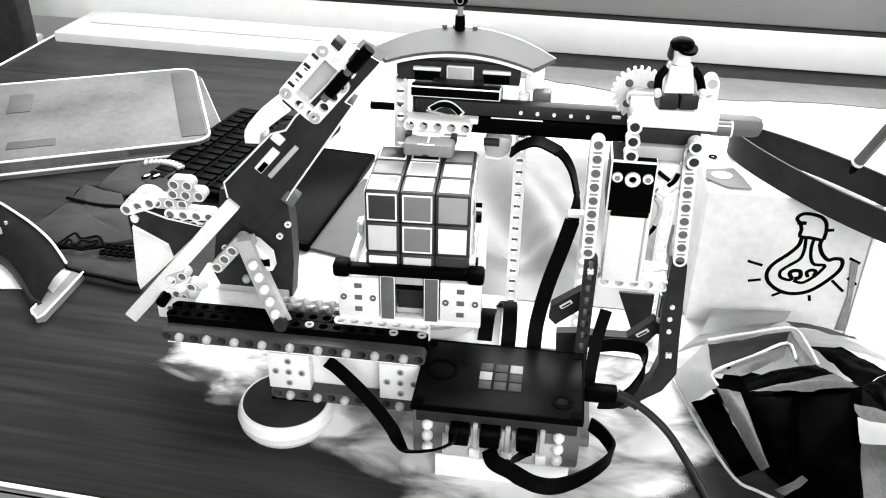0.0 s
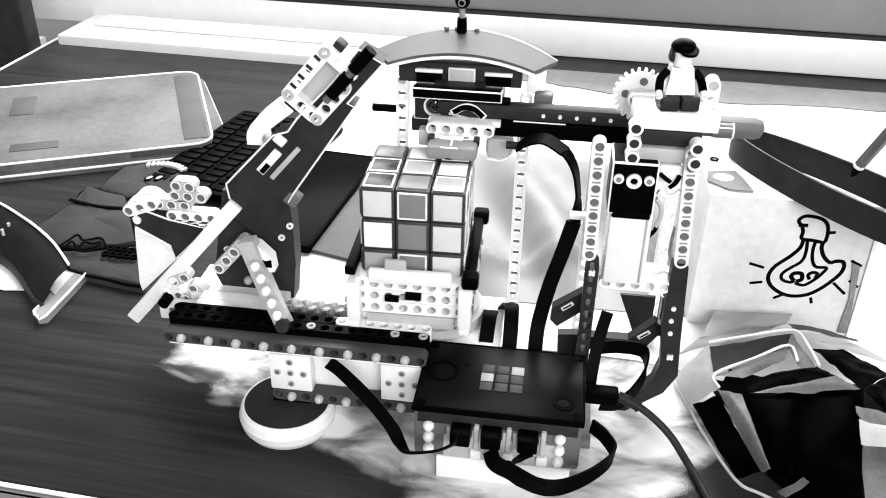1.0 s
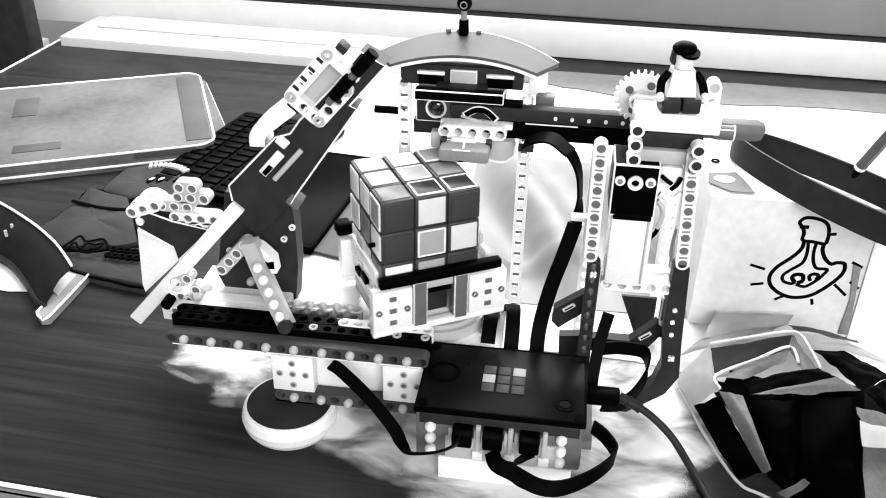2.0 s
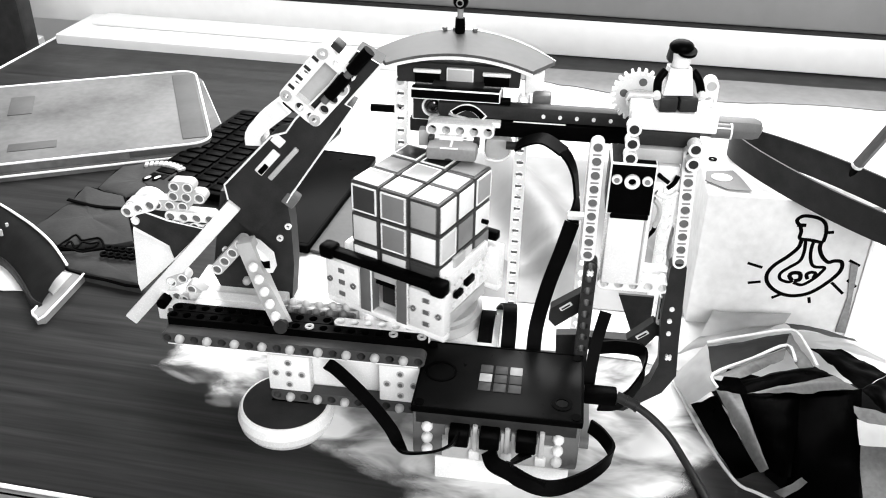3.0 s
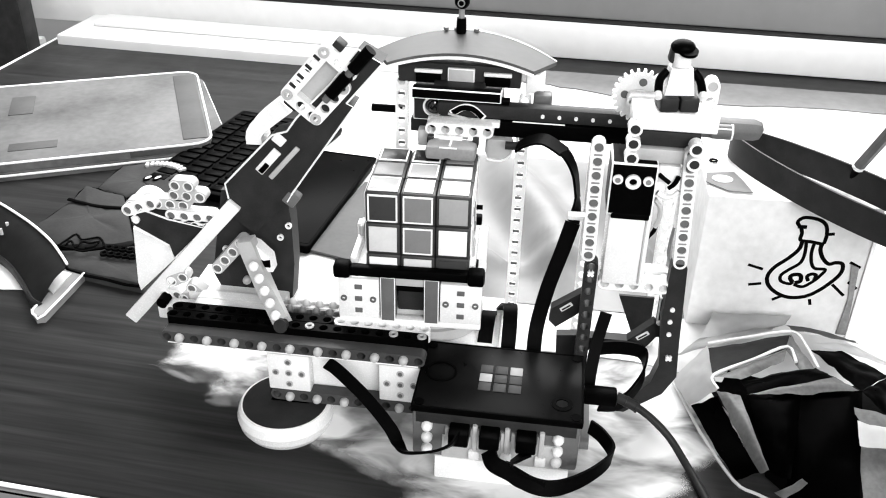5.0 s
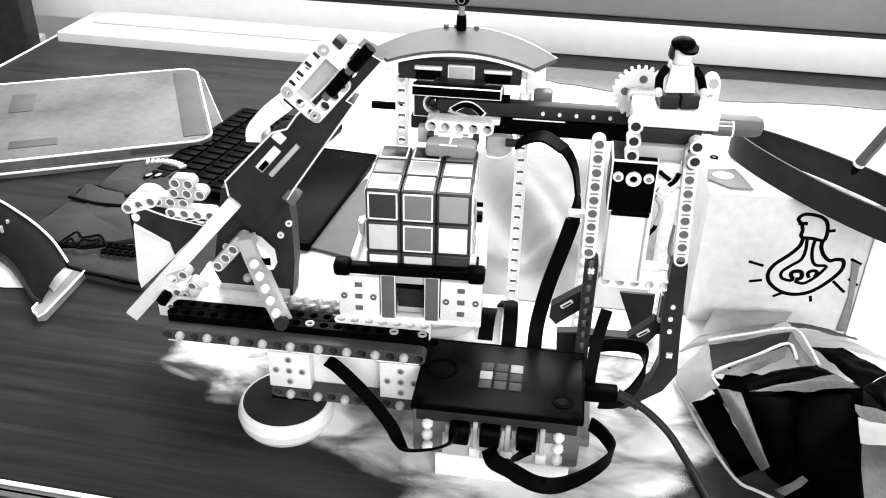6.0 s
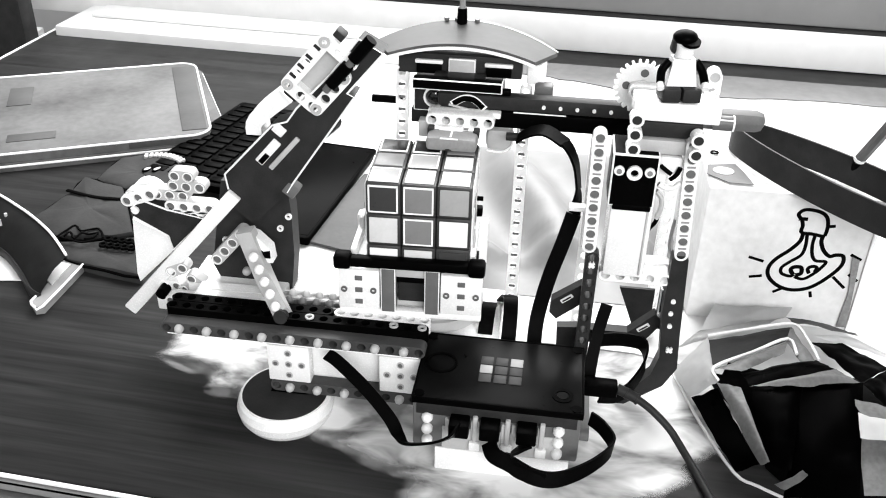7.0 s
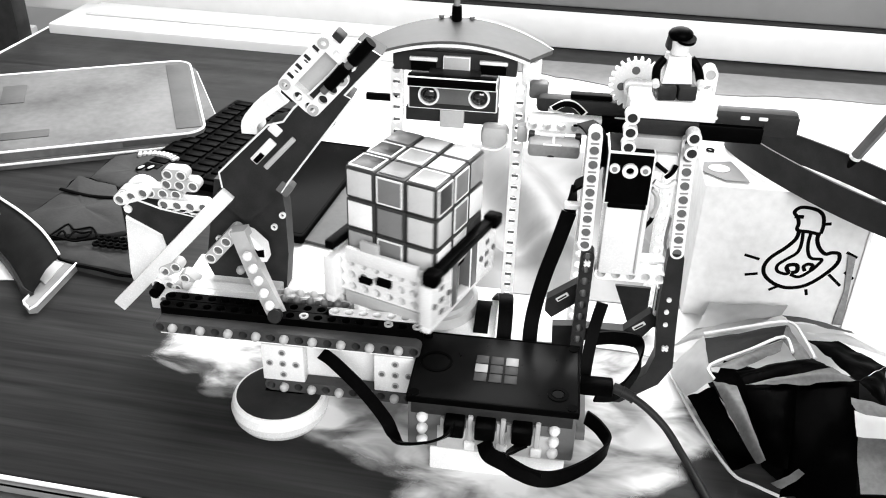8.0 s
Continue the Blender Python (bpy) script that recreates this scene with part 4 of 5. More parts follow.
    for u, v, n in ((0.0785, 0.0215, 5), (0.0785, 0.0020, 4)):
        part("head_beam", liftarm(B(), n, pose(u, -0.006, v)), WHITE, arm)
    for u in (0.0785, 0.1115):
        part("head_link", liftarm(B(), 3, pose(u, -0.0065, 0.0045) @ UP), WHITE, arm)
    part("head_panel", box(B(), (0.0945, -0.002, 0.0120), (0.030, 0.004, 0.016), 0.001), PALE, arm)
    for u in (0.103, 0.122):
        part("head_pin", cyl(B(), (u, -0.012, 0.0050), (1, 0, 0), 0.0034, 0.015, 14), BLACK, arm)
    for u, v, du, dv in ((0.1160, 0.0180, 0.006, 0.0060), (0.0745, 0.0165, 0.006, 0.0085), (0.0855, 0.0055, 0.010, 0.0045)):
        part("head_block", box(B(), (u, -0.0030, v), (du, 0.009, dv), 0.0010), DARK, arm)
    part("head_rod", cyl(B(), (0.1080, -0.0120, 0.0050), (1, 0, 0), 0.0020, 0.034, 12), GREY, arm)
    for u, v in ((0.0785, 0.0215), (0.1105, 0.0215), (0.0785, 0.0020), (0.1025, 0.0020)):
        part("head_ring", ring(B(), (u, -0.0104, v), (0, 1, 0), 0.0014, 0.0030, 0.0012, 18), PALE, arm)
    for k in range(4):
        part("beam_slot", box(B(), (0.0845 + 0.0070 * k, -0.0100, 0.0225), (0.0018, 0.0008, 0.0040), 0.0003), DARK, arm)
    part("arm_notch", box(B(), (0.0530, -0.0079, 0.0090), (0.0060, 0.0016, 0.0070), 0.0008), WHITE, arm)
    part("head_cover", sweep(B(), ((0.037, 0.006, 0.017), (0.045, 0.006, 0.0215), (0.068, 0.006, 0.018)), 0.008, 0.0045, (0, 1, 0), sub=4), WHITE, arm, "rounded white cover")
    return arm


build_base()
build_hub()
build_tower()
build_portal()
slide_arm = build_slide_arm()
gear = build_gear()
turntable = build_turntable()
flipper = build_flipper()


# ---- cables ----
def build_cables():
    def flat(name, pts, side, w=0.0042):
        return part(name, sweep(B(), pts, w, 0.0007, side), RUBBER, robot, "flat black ribbon cable")
    flat("ribbon_cable", ((0.034, -0.094, 0.0300), (0.0305, -0.100, 0.0275), (0.0215, -0.102, 0.0235), (0.0072, -0.098, 0.0170), (0.0019, -0.092, 0.0167), (-0.0041, -0.086, 0.0224), (-0.0186, -0.075, 0.0308), (-0.0369, -0.063, 0.0380), (-0.0450, -0.0560, 0.0370)),
         ((0.2, 0.72, -0.6), (0.15, 0.75, -0.6), (0.15, 0.75, -0.58), (0.6, 0.5, 0.25), (0.8, 0.2, 0.5), (0.8, 0.2, 0.5)), 0.0035)
    flat("ribbon_cable", ((0.050, -0.096, 0.0225), (0.053, -0.103, 0.0210), (0.0615, -0.107, 0.0200), (0.075, -0.112, 0.0175), (0.0876, -0.111, 0.0175), (0.103, -0.101, 0.0190), (0.1135, -0.087, 0.0205), (0.109, -0.075, 0.0215), (0.102, -0.068, 0.0220)), ((0.6, 0.5, 0.6), (0, 0.2, 1)))
    flat("ribbon_cable", ((0.069, -0.096, 0.0225), (0.0640, -0.1025, 0.0235), (0.0612, -0.105, 0.0215), (0.066, -0.109, 0.0180), (0.080, -0.1125, 0.0165)), ((1, 0, 0.3), (0, 0.2, 1)))
    # leads behind the hub and the loop at its side
    flat("ribbon_cable", ((0.0395, -0.026, 0.030), (0.0402, -0.014, 0.044), (0.0405, -0.002, 0.045), (0.040, 0.015, 0.03)), ((1, 0, 0), (1, 0, 0)))
    flat("ribbon_cable", ((0.0535, -0.026, 0.030), (0.0535, -0.014, 0.048), (0.052, 0.0, 0.050), (0.046, 0.02, 0.03)), ((1, 0, 0), (1, 0, 0)))
    flat("ribbon_cable", ((0.0685, -0.026, 0.030), (0.0690, -0.014, 0.046), (0.0735, -0.008, 0.070), (0.0795, -0.004, 0.092), (0.0838, -0.001, 0.109)), ((1, 0, 0), (1, 0, 0)))
    flat("ribbon_cable", ((0.1015, -0.030, 0.0150), (0.1025, -0.022, 0.026), (0.1045, -0.014, 0.040), (0.108, -0.008, 0.056)), ((1, 0, 0), (1, 0, 0)), 0.0034)
    flat("ribbon_cable", ((0.1060, -0.014, 0.0350), (0.118, -0.012, 0.0355), (0.131, -0.012, 0.0330), (0.132, -0.022, 0.0240), (0.121, -0.036, 0.0150), (0.108, -0.044, 0.0180)), ((0, 0, 1), (0, 0, 1)), 0.0045)
    # charging lead across the desk
    lead = ((0.1170, -0.0400, 0.0215), (0.1227, -0.0415, 0.0200), (0.1286, -0.0431, 0.0180), (0.1377, -0.0447, 0.0120), (0.1479, -0.0492, 0.0040), (0.1562, -0.0575, -0.0040), (0.1624, -0.0695, -0.0076), (0.1691, -0.0909, -0.0078), (0.1765, -0.1180, -0.0078))
    bm = sweep(B(), lead, 0.0022, 0.0022, (0, 0, 1), 12)
    sweep(bm, lead[:3], 0.0031, 0.0029, (0, 0, 1), 12)
    for p in lead[1:3]:
        cyl(bm, p, (0.9, -0.2, -0.3), 0.0034, 0.0012, 14)
    usb = thing("charging_cable", bm, DARK, "round black charging cable plugged into the hub", "cable")
    return usb


def build_loop():
    """The sensor's ribbon, in rigid pieces: the upper two swing over as the arm draws back."""
    up = part("sensor_cable", sweep(B(), ((0.049, 0.029, 0.1385), (0.055, 0.027, 0.1435), (0.0645, 0.024, 0.1465), (0.0760, 0.019, 0.1420)), 0.0050, 0.0007, (0.15, 1, 0.2)), RUBBER, robot, "flat black ribbon cable of the sensor")
    mid = part("sensor_cable", sweep(B(), ((0.0755, 0.0193, 0.1424), (0.0795, 0.0170, 0.1382), (0.083, 0.014, 0.1310), (0.0853, 0.009, 0.1200)), 0.0046, 0.0007, ((0.15, 1, 0.2), (0.12, 1, 0.2))), RUBBER, robot, "flat black ribbon cable of the sensor")
    lo = part("sensor_cable", sweep(B(), ((0.0853, 0.009, 0.1205), (0.0854, 0.005, 0.1150), (0.0842, -0.001, 0.1090)), 0.0040, 0.0006, ((0.12, 1, 0.2), (0.6, 0.6, 0))), RUBBER, robot)
    part("cable_clip", box(B(), (0.0862, -0.002, 0.1140), (0.011, 0.006, 0.003), 0.0008), WHITE, robot)
    return up, mid


charging_cable = build_cables()
loop_up, loop_mid = build_loop()


# ---- toy figure: one plain shape ----
def build_figure():
    bm = B()

    def shade(idx, old):
        for f in bm.faces:
            if f not in old:
                f.material_index = idx
        return set(bm.faces)

    box(bm, (0, 0.001, 0.0045), (0.0230, 0.011, 0.0090), 0.0012)
    box(bm, (-0.0060, -0.004, 0.0050), (0.0110, 0.014, 0.0085), 0.0012)
    box(bm, (0.0060, -0.004, 0.0050), (0.0110, 0.014, 0.0085), 0.0012)
    done = shade(0, set())
    for s in (-1, 1):
        sweep(bm, ((s * 0.0078, 0, 0.0225), (s * 0.0118, -0.002, 0.0175), (s * 0.0130, -0.007, 0.0120)), 0.0025, 0.0025, (0, 1, 0), 10)
    done = shade(1, done)
    for s in (-1, 1):
        cyl(bm, (s * 0.0132, -0.0088, 0.0105), (0, 1, 0.6), 0.0021, 0.004, 12)
    bmesh.ops.create_cone(bm, cap_ends=True, segments=4, radius1=0.0125, radius2=0.0090, depth=0.0155,
                          matrix=Matrix.Translation((0, 0, 0.0172)) @ Matrix.Diagonal((1, 0.7, 1, 1)) @ Matrix.Rotation(radians(45), 4, "Z"))
    cyl(bm, (0, 0, 0.0300), (0, 0, 1), 0.0056, 0.0090, 24)
    done = shade(2, done)
    bmesh.ops.create_uvsphere(bm, u_segments=20, v_segments=10, radius=0.0066, matrix=Matrix.Translation((-0.0004, 0.0006, 0.0362)) @ Matrix.Diagonal((1.1, 1.1, 0.66, 1)))
    cyl(bm, (0.0020, -0.0040, 0.0350), (0, -0.3, 1), 0.0056, 0.0018, 20)
    done = shade(1, done)
    box(bm, (-0.0085, 0.0025, 0.0312), (0.0080, 0.009, 0.0120), 0.0022, Matrix.Rotation(radians(10), 4, "Y"))
    shade(0, done)
    bmesh.ops.scale(bm, vec=(0.84, 0.84, 0.86), verts=bm.verts)
    thing("toy_figure", bm, [DARK, BLACK, WHITE], "small plastic toy figure with black cap on the robot tower", "toy figure",
          m=pose(0.1285, -0.004, 0.1815, 0, 0, 8))


build_figure()


# ---- things on the desk ----
def outline_slab(name, pts, z0, z1, material, label, category):
    return settle(thing(name, plate(B(), pts, z0, z1), material, label, category))


def wavy(pts, amp, sub=5, seed=3):
    """A closed outline with slightly uneven sides."""
    rnd = random.Random(seed)
    out = []
    for (x0, y0), (x1, y1) in zip(pts, pts[1:] + pts[:1]):
        for k in range(sub):
            t = k / sub
            out.append((x0 + (x1 - x0) * t + rnd.uniform(-amp, amp), y0 + (y1 - y0) * t + rnd.uniform(-amp, amp)))
    return out


def rounded(hx, hy, r, k=6):
    """Outline of a rectangle with rounded corners."""
    out = []
    for sx, sy, a0 in ((1, -1, -90), (1, 1, 0), (-1, 1, 90), (-1, -1, 180)):
        for i in range(k + 1):
            a = radians(a0 + 90 * i / k)
            out.append((sx * (hx - r) + r * math.cos(a), sy * (hy - r) + r * math.sin(a)))
    return out


def build_papers():
    # thin sheet added to carry the desk's glare in its colour
    outline_slab("glare_sheet", wavy([(-0.21, -0.09), (-0.10, -0.11), (-0.06, -0.16), (0.23, -0.150), (0.24, 0.03), (0.02, 0.065), (-0.12, 0.05), (-0.18, 0.02)], 0.003, 6, 8), 0.0003, 0.0007, GLARE,
                 "thin added sheet painted with the window's glare on the desk under the robot", "sheet")
    outline_slab("paper_sheet", wavy([(-0.150, 0.30), (-0.165, 0.525), (0.03, 0.545), (0.10, 0.500), (0.28, 0.500), (0.5, 0.500), (0.55, 0.0), (0.35, -0.02), (0.13, 0.02), (-0.06, 0.03), (-0.135, 0.05), (-0.142, 0.17)], 0.002), 0.0006, 0.0014, PAPER,
                 "large white paper sheet spread on the desk under the robot", "paper")
    outline_slab("card_strip", wavy([(0.02, 0.556), (0.44, 0.546), (0.44, 0.490), (0.34, 0.491), (0.22, 0.484), (0.16, 0.470), (0.10, 0.500), (0.03, 0.515)], 0.002), 0.0018, 0.0026, STRIP,
                 "long mid-grey card strip lying along the window frame", "card")
    lab = thing("paper_label", plate(B(), [(0.172, 0.116), (0.190, 0.120), (0.194, 0.108), (0.198, 0.091), (0.183, 0.091), (0.170, 0.102)], 0.0914, 0.0920), STRIP, "small grey paper label with a pale oval patch on the carton", "label")
    part("oval_patch", cyl(B(), (0, 0, 0), (0, 0, 1), 0.0068, 0.0006, 24), PAPER, lab, m=pose(0.1809, 0.1071, 0.0923) @ Matrix.Diagonal((1.0, 0.80, 1, 1)))
    outline_slab("grey_folder", [(-0.108, 0.118), (-0.045, 0.10), (-0.02, 0.255), (-0.088, 0.235)], 0.0018, 0.0042, CARD, "mid-grey card lying beside the tablet", "card")
    # white scrap added to draw the desk's glare beside the curved shade
    outline_slab("glare_scrap", [(-0.42, 0.130), (-0.350, 0.110), (-0.305, 0.060), (-0.283, 0.036), (-0.300, 0.033), (-0.42, 0.048)], 0.0006, 0.0014, PAPER, "small white scrap added as desk glare under the dark shade", "paper")
    tab = thing("tablet", box(B(), (0, 0, 0.0035), (0.055, 0.169, 0.007), 0.0020), BLACK, "black tablet with a dark glossy screen lying on the desk", "tablet",
                m=pose(-0.1267, 0.2161, -0.0084, 0, 0, -6.4))
    part("bezel", sweep(B(), [(x, y, 0.0066) for x, y in rounded(0.0272, 0.0842, 0.003, 3) + rounded(0.0272, 0.0842, 0.003, 3)[:1]], 0.0009, 0.0009, (0, 0, 1), 6, sub=1), INK, tab, "black bezel")
    part("screen", box(B(), (0, 0, 0.0070), (0.051, 0.160, 0.0008), 0.0003), SCREEN, tab)


def build_round_case():
    case = thing("round_case", None, None, "round white case with a dark flat top on the desk", "round case")
    x, y, z = -0.0718, -0.0548, DESK_Z
    bm = B()
    for z0, z1, r0, r1 in ((0.0, 0.004, 0.0245, 0.0270), (0.004, 0.009, 0.0270, 0.0280), (0.009, 0.0135, 0.0280, 0.0268), (0.0135, 0.0150, 0.0268, 0.0255)):
        cyl(bm, (x, y, z + (z0 + z1) / 2), (0, 0, 1), r0, z1 - z0, 48, r1, cap=(z0 == 0 or z1 == 0.015))
    part("body", bm, WHITE, case, "white rounded body")
    part("lid", cyl(B(), (x, y, z + 0.0150), (0, 0, 1), 0.0245, 0.0010, 48), DARK, case, "dark flat lid")
    part("lid_edge", ring(B(), (x, y, z + 0.0150), (0, 0, 1), 0.0245, 0.0255, 0.0014, 48), RIM, case)


def pillow(pts, z, h, seed=0, sub=4):
    """A soft shape over a closed outline, standing on z, h high, with slight dents."""
    bm = B()
    cx, cy = sum(p[0] for p in pts) / len(pts), sum(p[1] for p in pts) / len(pts)
    sm = []
    for (x0, y0), (x1, y1) in zip(pts, pts[1:] + pts[:1]):
        sm += [(x0 + (x1 - x0) * k / sub, y0 + (y1 - y0) * k / sub) for k in range(sub)]
    prev = None
    for k, (q, f) in enumerate(((1.0, 0.0), (1.0, 0.55), (0.96, 0.85), (0.85, 0.97), (0.6, 1.0), (0.3, 1.02), (0.1, 1.0))):
        dent = lambda x, y: h * 0.16 * noise.noise(Vector((x * 45, y * 45, q * 2 + seed))) if k > 1 else 0
        row = [bm.verts.new((cx + (x - cx) * q, cy + (y - cy) * q, z + h * f + dent(x, y))) for x, y in sm]
        if prev:
            for i in range(len(row)):
                j = (i + 1) % len(row)
                bm.faces.new((prev[i], prev[j], row[j], row[i]))
        prev = row
    bm.faces.new(prev)
    return bm


def build_left_things():
    # shallow clear box with a separate lid
    bx = thing("plastic_box", None, None, "frosted clear shallow plastic box with rounded corners lying on the desk", "plastic box",
               m=pose(-0.4392, 0.3077, DESK_Z, 0, 0, 25.5))
    flange = [(x + (0.058 * (0.1045 - y) if x > 0 else 0), y) for x, y in rounded(0.1735, 0.1045, 0.016)]   # the tub flares at one front corner
    part("tub", plate(B(), flange, 0.0, 0.0075), CLEAR, bx)
    part("lid", plate(B(), rounded(0.1695, 0.1010, 0.018), 0.0075, 0.0150), CLEAR, bx, "frosted lid")

    def loop(hx, hy, r, z):
        pts = [(x, y, z) for x, y in rounded(hx, hy, r)]
        return pts + pts[:1]

    part("rim", sweep(B(), loop(0.1690, 0.1005, 0.018, 0.0150), 0.0011, 0.0011, (0, 0, 1), 8, sub=1), RIM, bx, "bright moulded rim")
    part("rim", sweep(B(), [(x, y, 0.0050) for x, y in flange + flange[:1]], 0.0012, 0.0012, (0, 0, 1), 8, sub=1), RIM, bx, "bright moulded rim")
    part("band", box(B(), (0.1545, 0.000, 0.0153), (0.0225, 0.176, 0.0010), 0.0004), BAND, bx, "grey band across the box")
    part("tag", box(B(), (-0.0053, 0.0392, 0.0153), (0.0224, 0.0489, 0.0008), 0.0003), BAND, bx, "grey label")
    part("tag", box(B(), (0.0116, -0.0667, 0.0153), (0.0417, 0.0164, 0.0008), 0.0003), BAND, bx, "pale grey label")
    part("front_label", box(B(), (0.1230, -0.1012, 0.0112), (0.056, 0.0010, 0.0055), 0.0003), BAND, bx, "grey label")
    # black keyboard half hidden behind the robot
    pad = thing("keyboard", box(B(), (0, 0, 0.004), (0.11, 0.17, 0.008), 0.003), BLACK, "flat black keyboard half hidden behind the robot", "keyboard", m=pose(-0.203, 0.268, 0.0014, 0, 0, -12))
    key = mesh_of("key", box(B(), (0, 0, 0), (0.0165, 0.0090, 0.0022), 0.0008), BLACK)
    for i in range(5):
        for j in range(14):
            part("key", key, None, pad, m=pose(-0.04 + i * 0.020, -0.075 + j * 0.0115, 0.0086))
    settle(pad)
    # soft fabric pouch: body, folded rear flap and hem, each bordered by a black seam
    pouch = thing("pouch", None, None, "soft dark grey fabric pouch with black seams on the desk", "pouch")
    body = [(-0.327, 0.122), (-0.324, 0.149), (-0.320, 0.172), (-0.321, 0.196), (-0.281, 0.183), (-0.257, 0.142), (-0.240, 0.112), (-0.255, 0.105), (-0.295, 0.096)]
    flap = [(-0.311, 0.194), (-0.311, 0.220), (-0.309, 0.239), (-0.290, 0.250), (-0.263, 0.247), (-0.247, 0.231), (-0.245, 0.205), (-0.245, 0.186), (-0.267, 0.197), (-0.281, 0.183), (-0.299, 0.189)]
    hem = [(-0.294, 0.094), (-0.269, 0.098), (-0.239, 0.111), (-0.227, 0.086), (-0.212, 0.060), (-0.242, 0.065), (-0.274, 0.072)]
    for name, pts, h in (("body", body, 0.0120), ("flap", flap, 0.0105), ("hem", hem, 0.0090)):
        part(name, pillow(pts, DESK_Z, h, len(pts)), CLOTH, pouch)
        ridge = [(x, y, DESK_Z + h * 0.62) for x, y in pts]
        part("seam", sweep(B(), ridge + ridge[:1], 0.0012, 0.0012, (0, 0, 1), 6, sub=2), INK, pouch, "black seam")
    z = DESK_Z + 0.0128
    crease = [(-0.320, 0.164), (-0.293, 0.157), (-0.270, 0.157)]
    part("crease", sweep(B(), [(x, y, z) for x, y in crease], 0.0020, 0.0010, (0, 1, 0), 8), INK, pouch, "dark crease")
    for pts in ([(-0.291, 0.093), (-0.289, 0.102), (-0.286, 0.111), (-0.278, 0.104), (-0.272, 0.107), (-0.266, 0.109), (-0.257, 0.097), (-0.262, 0.093), (-0.269, 0.088), (-0.279, 0.090), (-0.289, 0.092)],
                [(-0.286, 0.094), (-0.285, 0.101), (-0.277, 0.092), (-0.276, 0.101), (-0.270, 0.100), (-0.264, 0.103), (-0.264, 0.096), (-0.270, 0.093)]):
        part("print_line", sweep(B(), [(x, y, z) for x, y in pts], 0.0009, 0.0007, (0, 1, 0), 6, sub=3), INK, pouch, "black printed line")
    for i in range(2):
        for j in range(5):
            c = Vector((-0.2533, 0.0895, 0.0020)).lerp(Vector((-0.2308, 0.0884, 0.0020)), j / 4) + Vector((0, 0.0085 * i, 0.0008))
            part("print_line", ring(B(), (c.x, c.y, z - 0.0012), (0, 0, 1), 0.0018, 0.0032, 0.0020, 10), INK, pouch, "black printed ring")
    zip_tooth = mesh_of("zip_tooth", box(B(), (0, 0, 0), (0.0032, 0.0075, 0.003), 0.0008), PALE)
    a, b = Vector((-0.2857, 0.2398, 0.0010)), Vector((-0.2515, 0.2354, 0.0010))
    for k in range(10):
        q = k / 9
        p = a.lerp(b, q) + Vector((0, 0.006 * (1 - (2 * q - 1) ** 2), 0.0006))
        part("zip_tooth", zip_tooth, None, pouch, m=pose(p.x, p.y, p.z, 0, 0, 14 - 40 * q))
    for c in ((-0.2745, 0.2164, 0.0010), (-0.2664, 0.2178, 0.0010)):
        drop = part("drop_print", ring(B(), (0, 0, 0), (0, 0, 1), 0.0022, 0.0034, 0.0012, 14), INK, pouch, m=Matrix.Translation(c) @ Matrix.Rotation(radians(-25), 4, "Z") @ Matrix.Diagonal((0.9, 1.7, 1, 1)))
        part("drop_fill", cyl(B(), (0, 0, 0), (0, 0, 1), 0.0021, 0.0012, 14), PALE, drop)
    # curved dark shade at the desk's end: a bent strip, high at its outer edge
    sh = thing("curved_shade", None, None, "dark curved shade with a pale rim standing on the desk", "shade")
    outer = smooth_path(((-0.4307, 0.1598, 0.0120), (-0.3932, 0.1477, 0.0120), (-0.3588, 0.1309, 0.0120), (-0.3338, 0.1155, 0.0120), (-0.3115, 0.1003, 0.0120), (-0.2857, 0.0791, 0.0120), (-0.2634, 0.0567, 0.0100)), 6)
    inner = smooth_path(((-0.3941, 0.0977, -0.0040), (-0.3629, 0.0926, -0.0040), (-0.3320, 0.0793, -0.0040), (-0.3137, 0.0663, -0.0040), (-0.2941, 0.0473, -0.0040), (-0.2793, 0.0315, -0.0040), (-0.2696, 0.0260, -0.0040)), 6)
    bm = B()
    grid = []
    for p, q in zip(outer, inner):
        grid.append([bm.verts.new(p.lerp(q, k / 6) + Vector((0, 0, 0.0035 * math.sin(math.pi * k / 6)))) for k in range(7)])
    top = [bm.faces.new((g[k], h[k], h[k + 1], g[k + 1])) for g, h in zip(grid, grid[1:]) for k in range(6)]
    bmesh.ops.solidify(bm, geom=top, thickness=0.0022)
    part("shell", bm, DARK, sh)
    part("shell_edge", sweep(B(), [p + Vector((0, 0, 0.0012)) for p in outer[::3]], 0.0010, 0.0010, (0, 0, 1), 6, sub=3), RIM, sh, "pale edge")
    part("shell_edge", sweep(B(), [p + Vector((0, 0, 0.0012)) for p in inner[-14::3]], 0.0006, 0.0006, (0, 0, 1), 6, sub=3), RIM, sh, "pale edge")
    part("shell_prop", sweep(B(), [p - Vector((0, 0, p.z - DESK_Z - 0.0045)) for p in inner[::3]], 0.0040, 0.0018, (0, 0, 1), 8), DARK, sh)
    bar = [(-0.265, 0.075), (-0.260, 0.071), (-0.261, 0.015), (-0.266, 0.013), (-0.272, 0.019), (-0.271, 0.029), (-0.277, 0.077)]
    part("foot", plate(B(), bar, DESK_Z, DESK_Z + 0.0060), STRIP, sh, "grey end strip")
    part("foot_edge", sweep(B(), [(x, y, DESK_Z + 0.0062) for x, y in bar[1:6]], 0.0009, 0.0009, (0, 0, 1), 6, sub=2), RIM, sh, "pale edge")
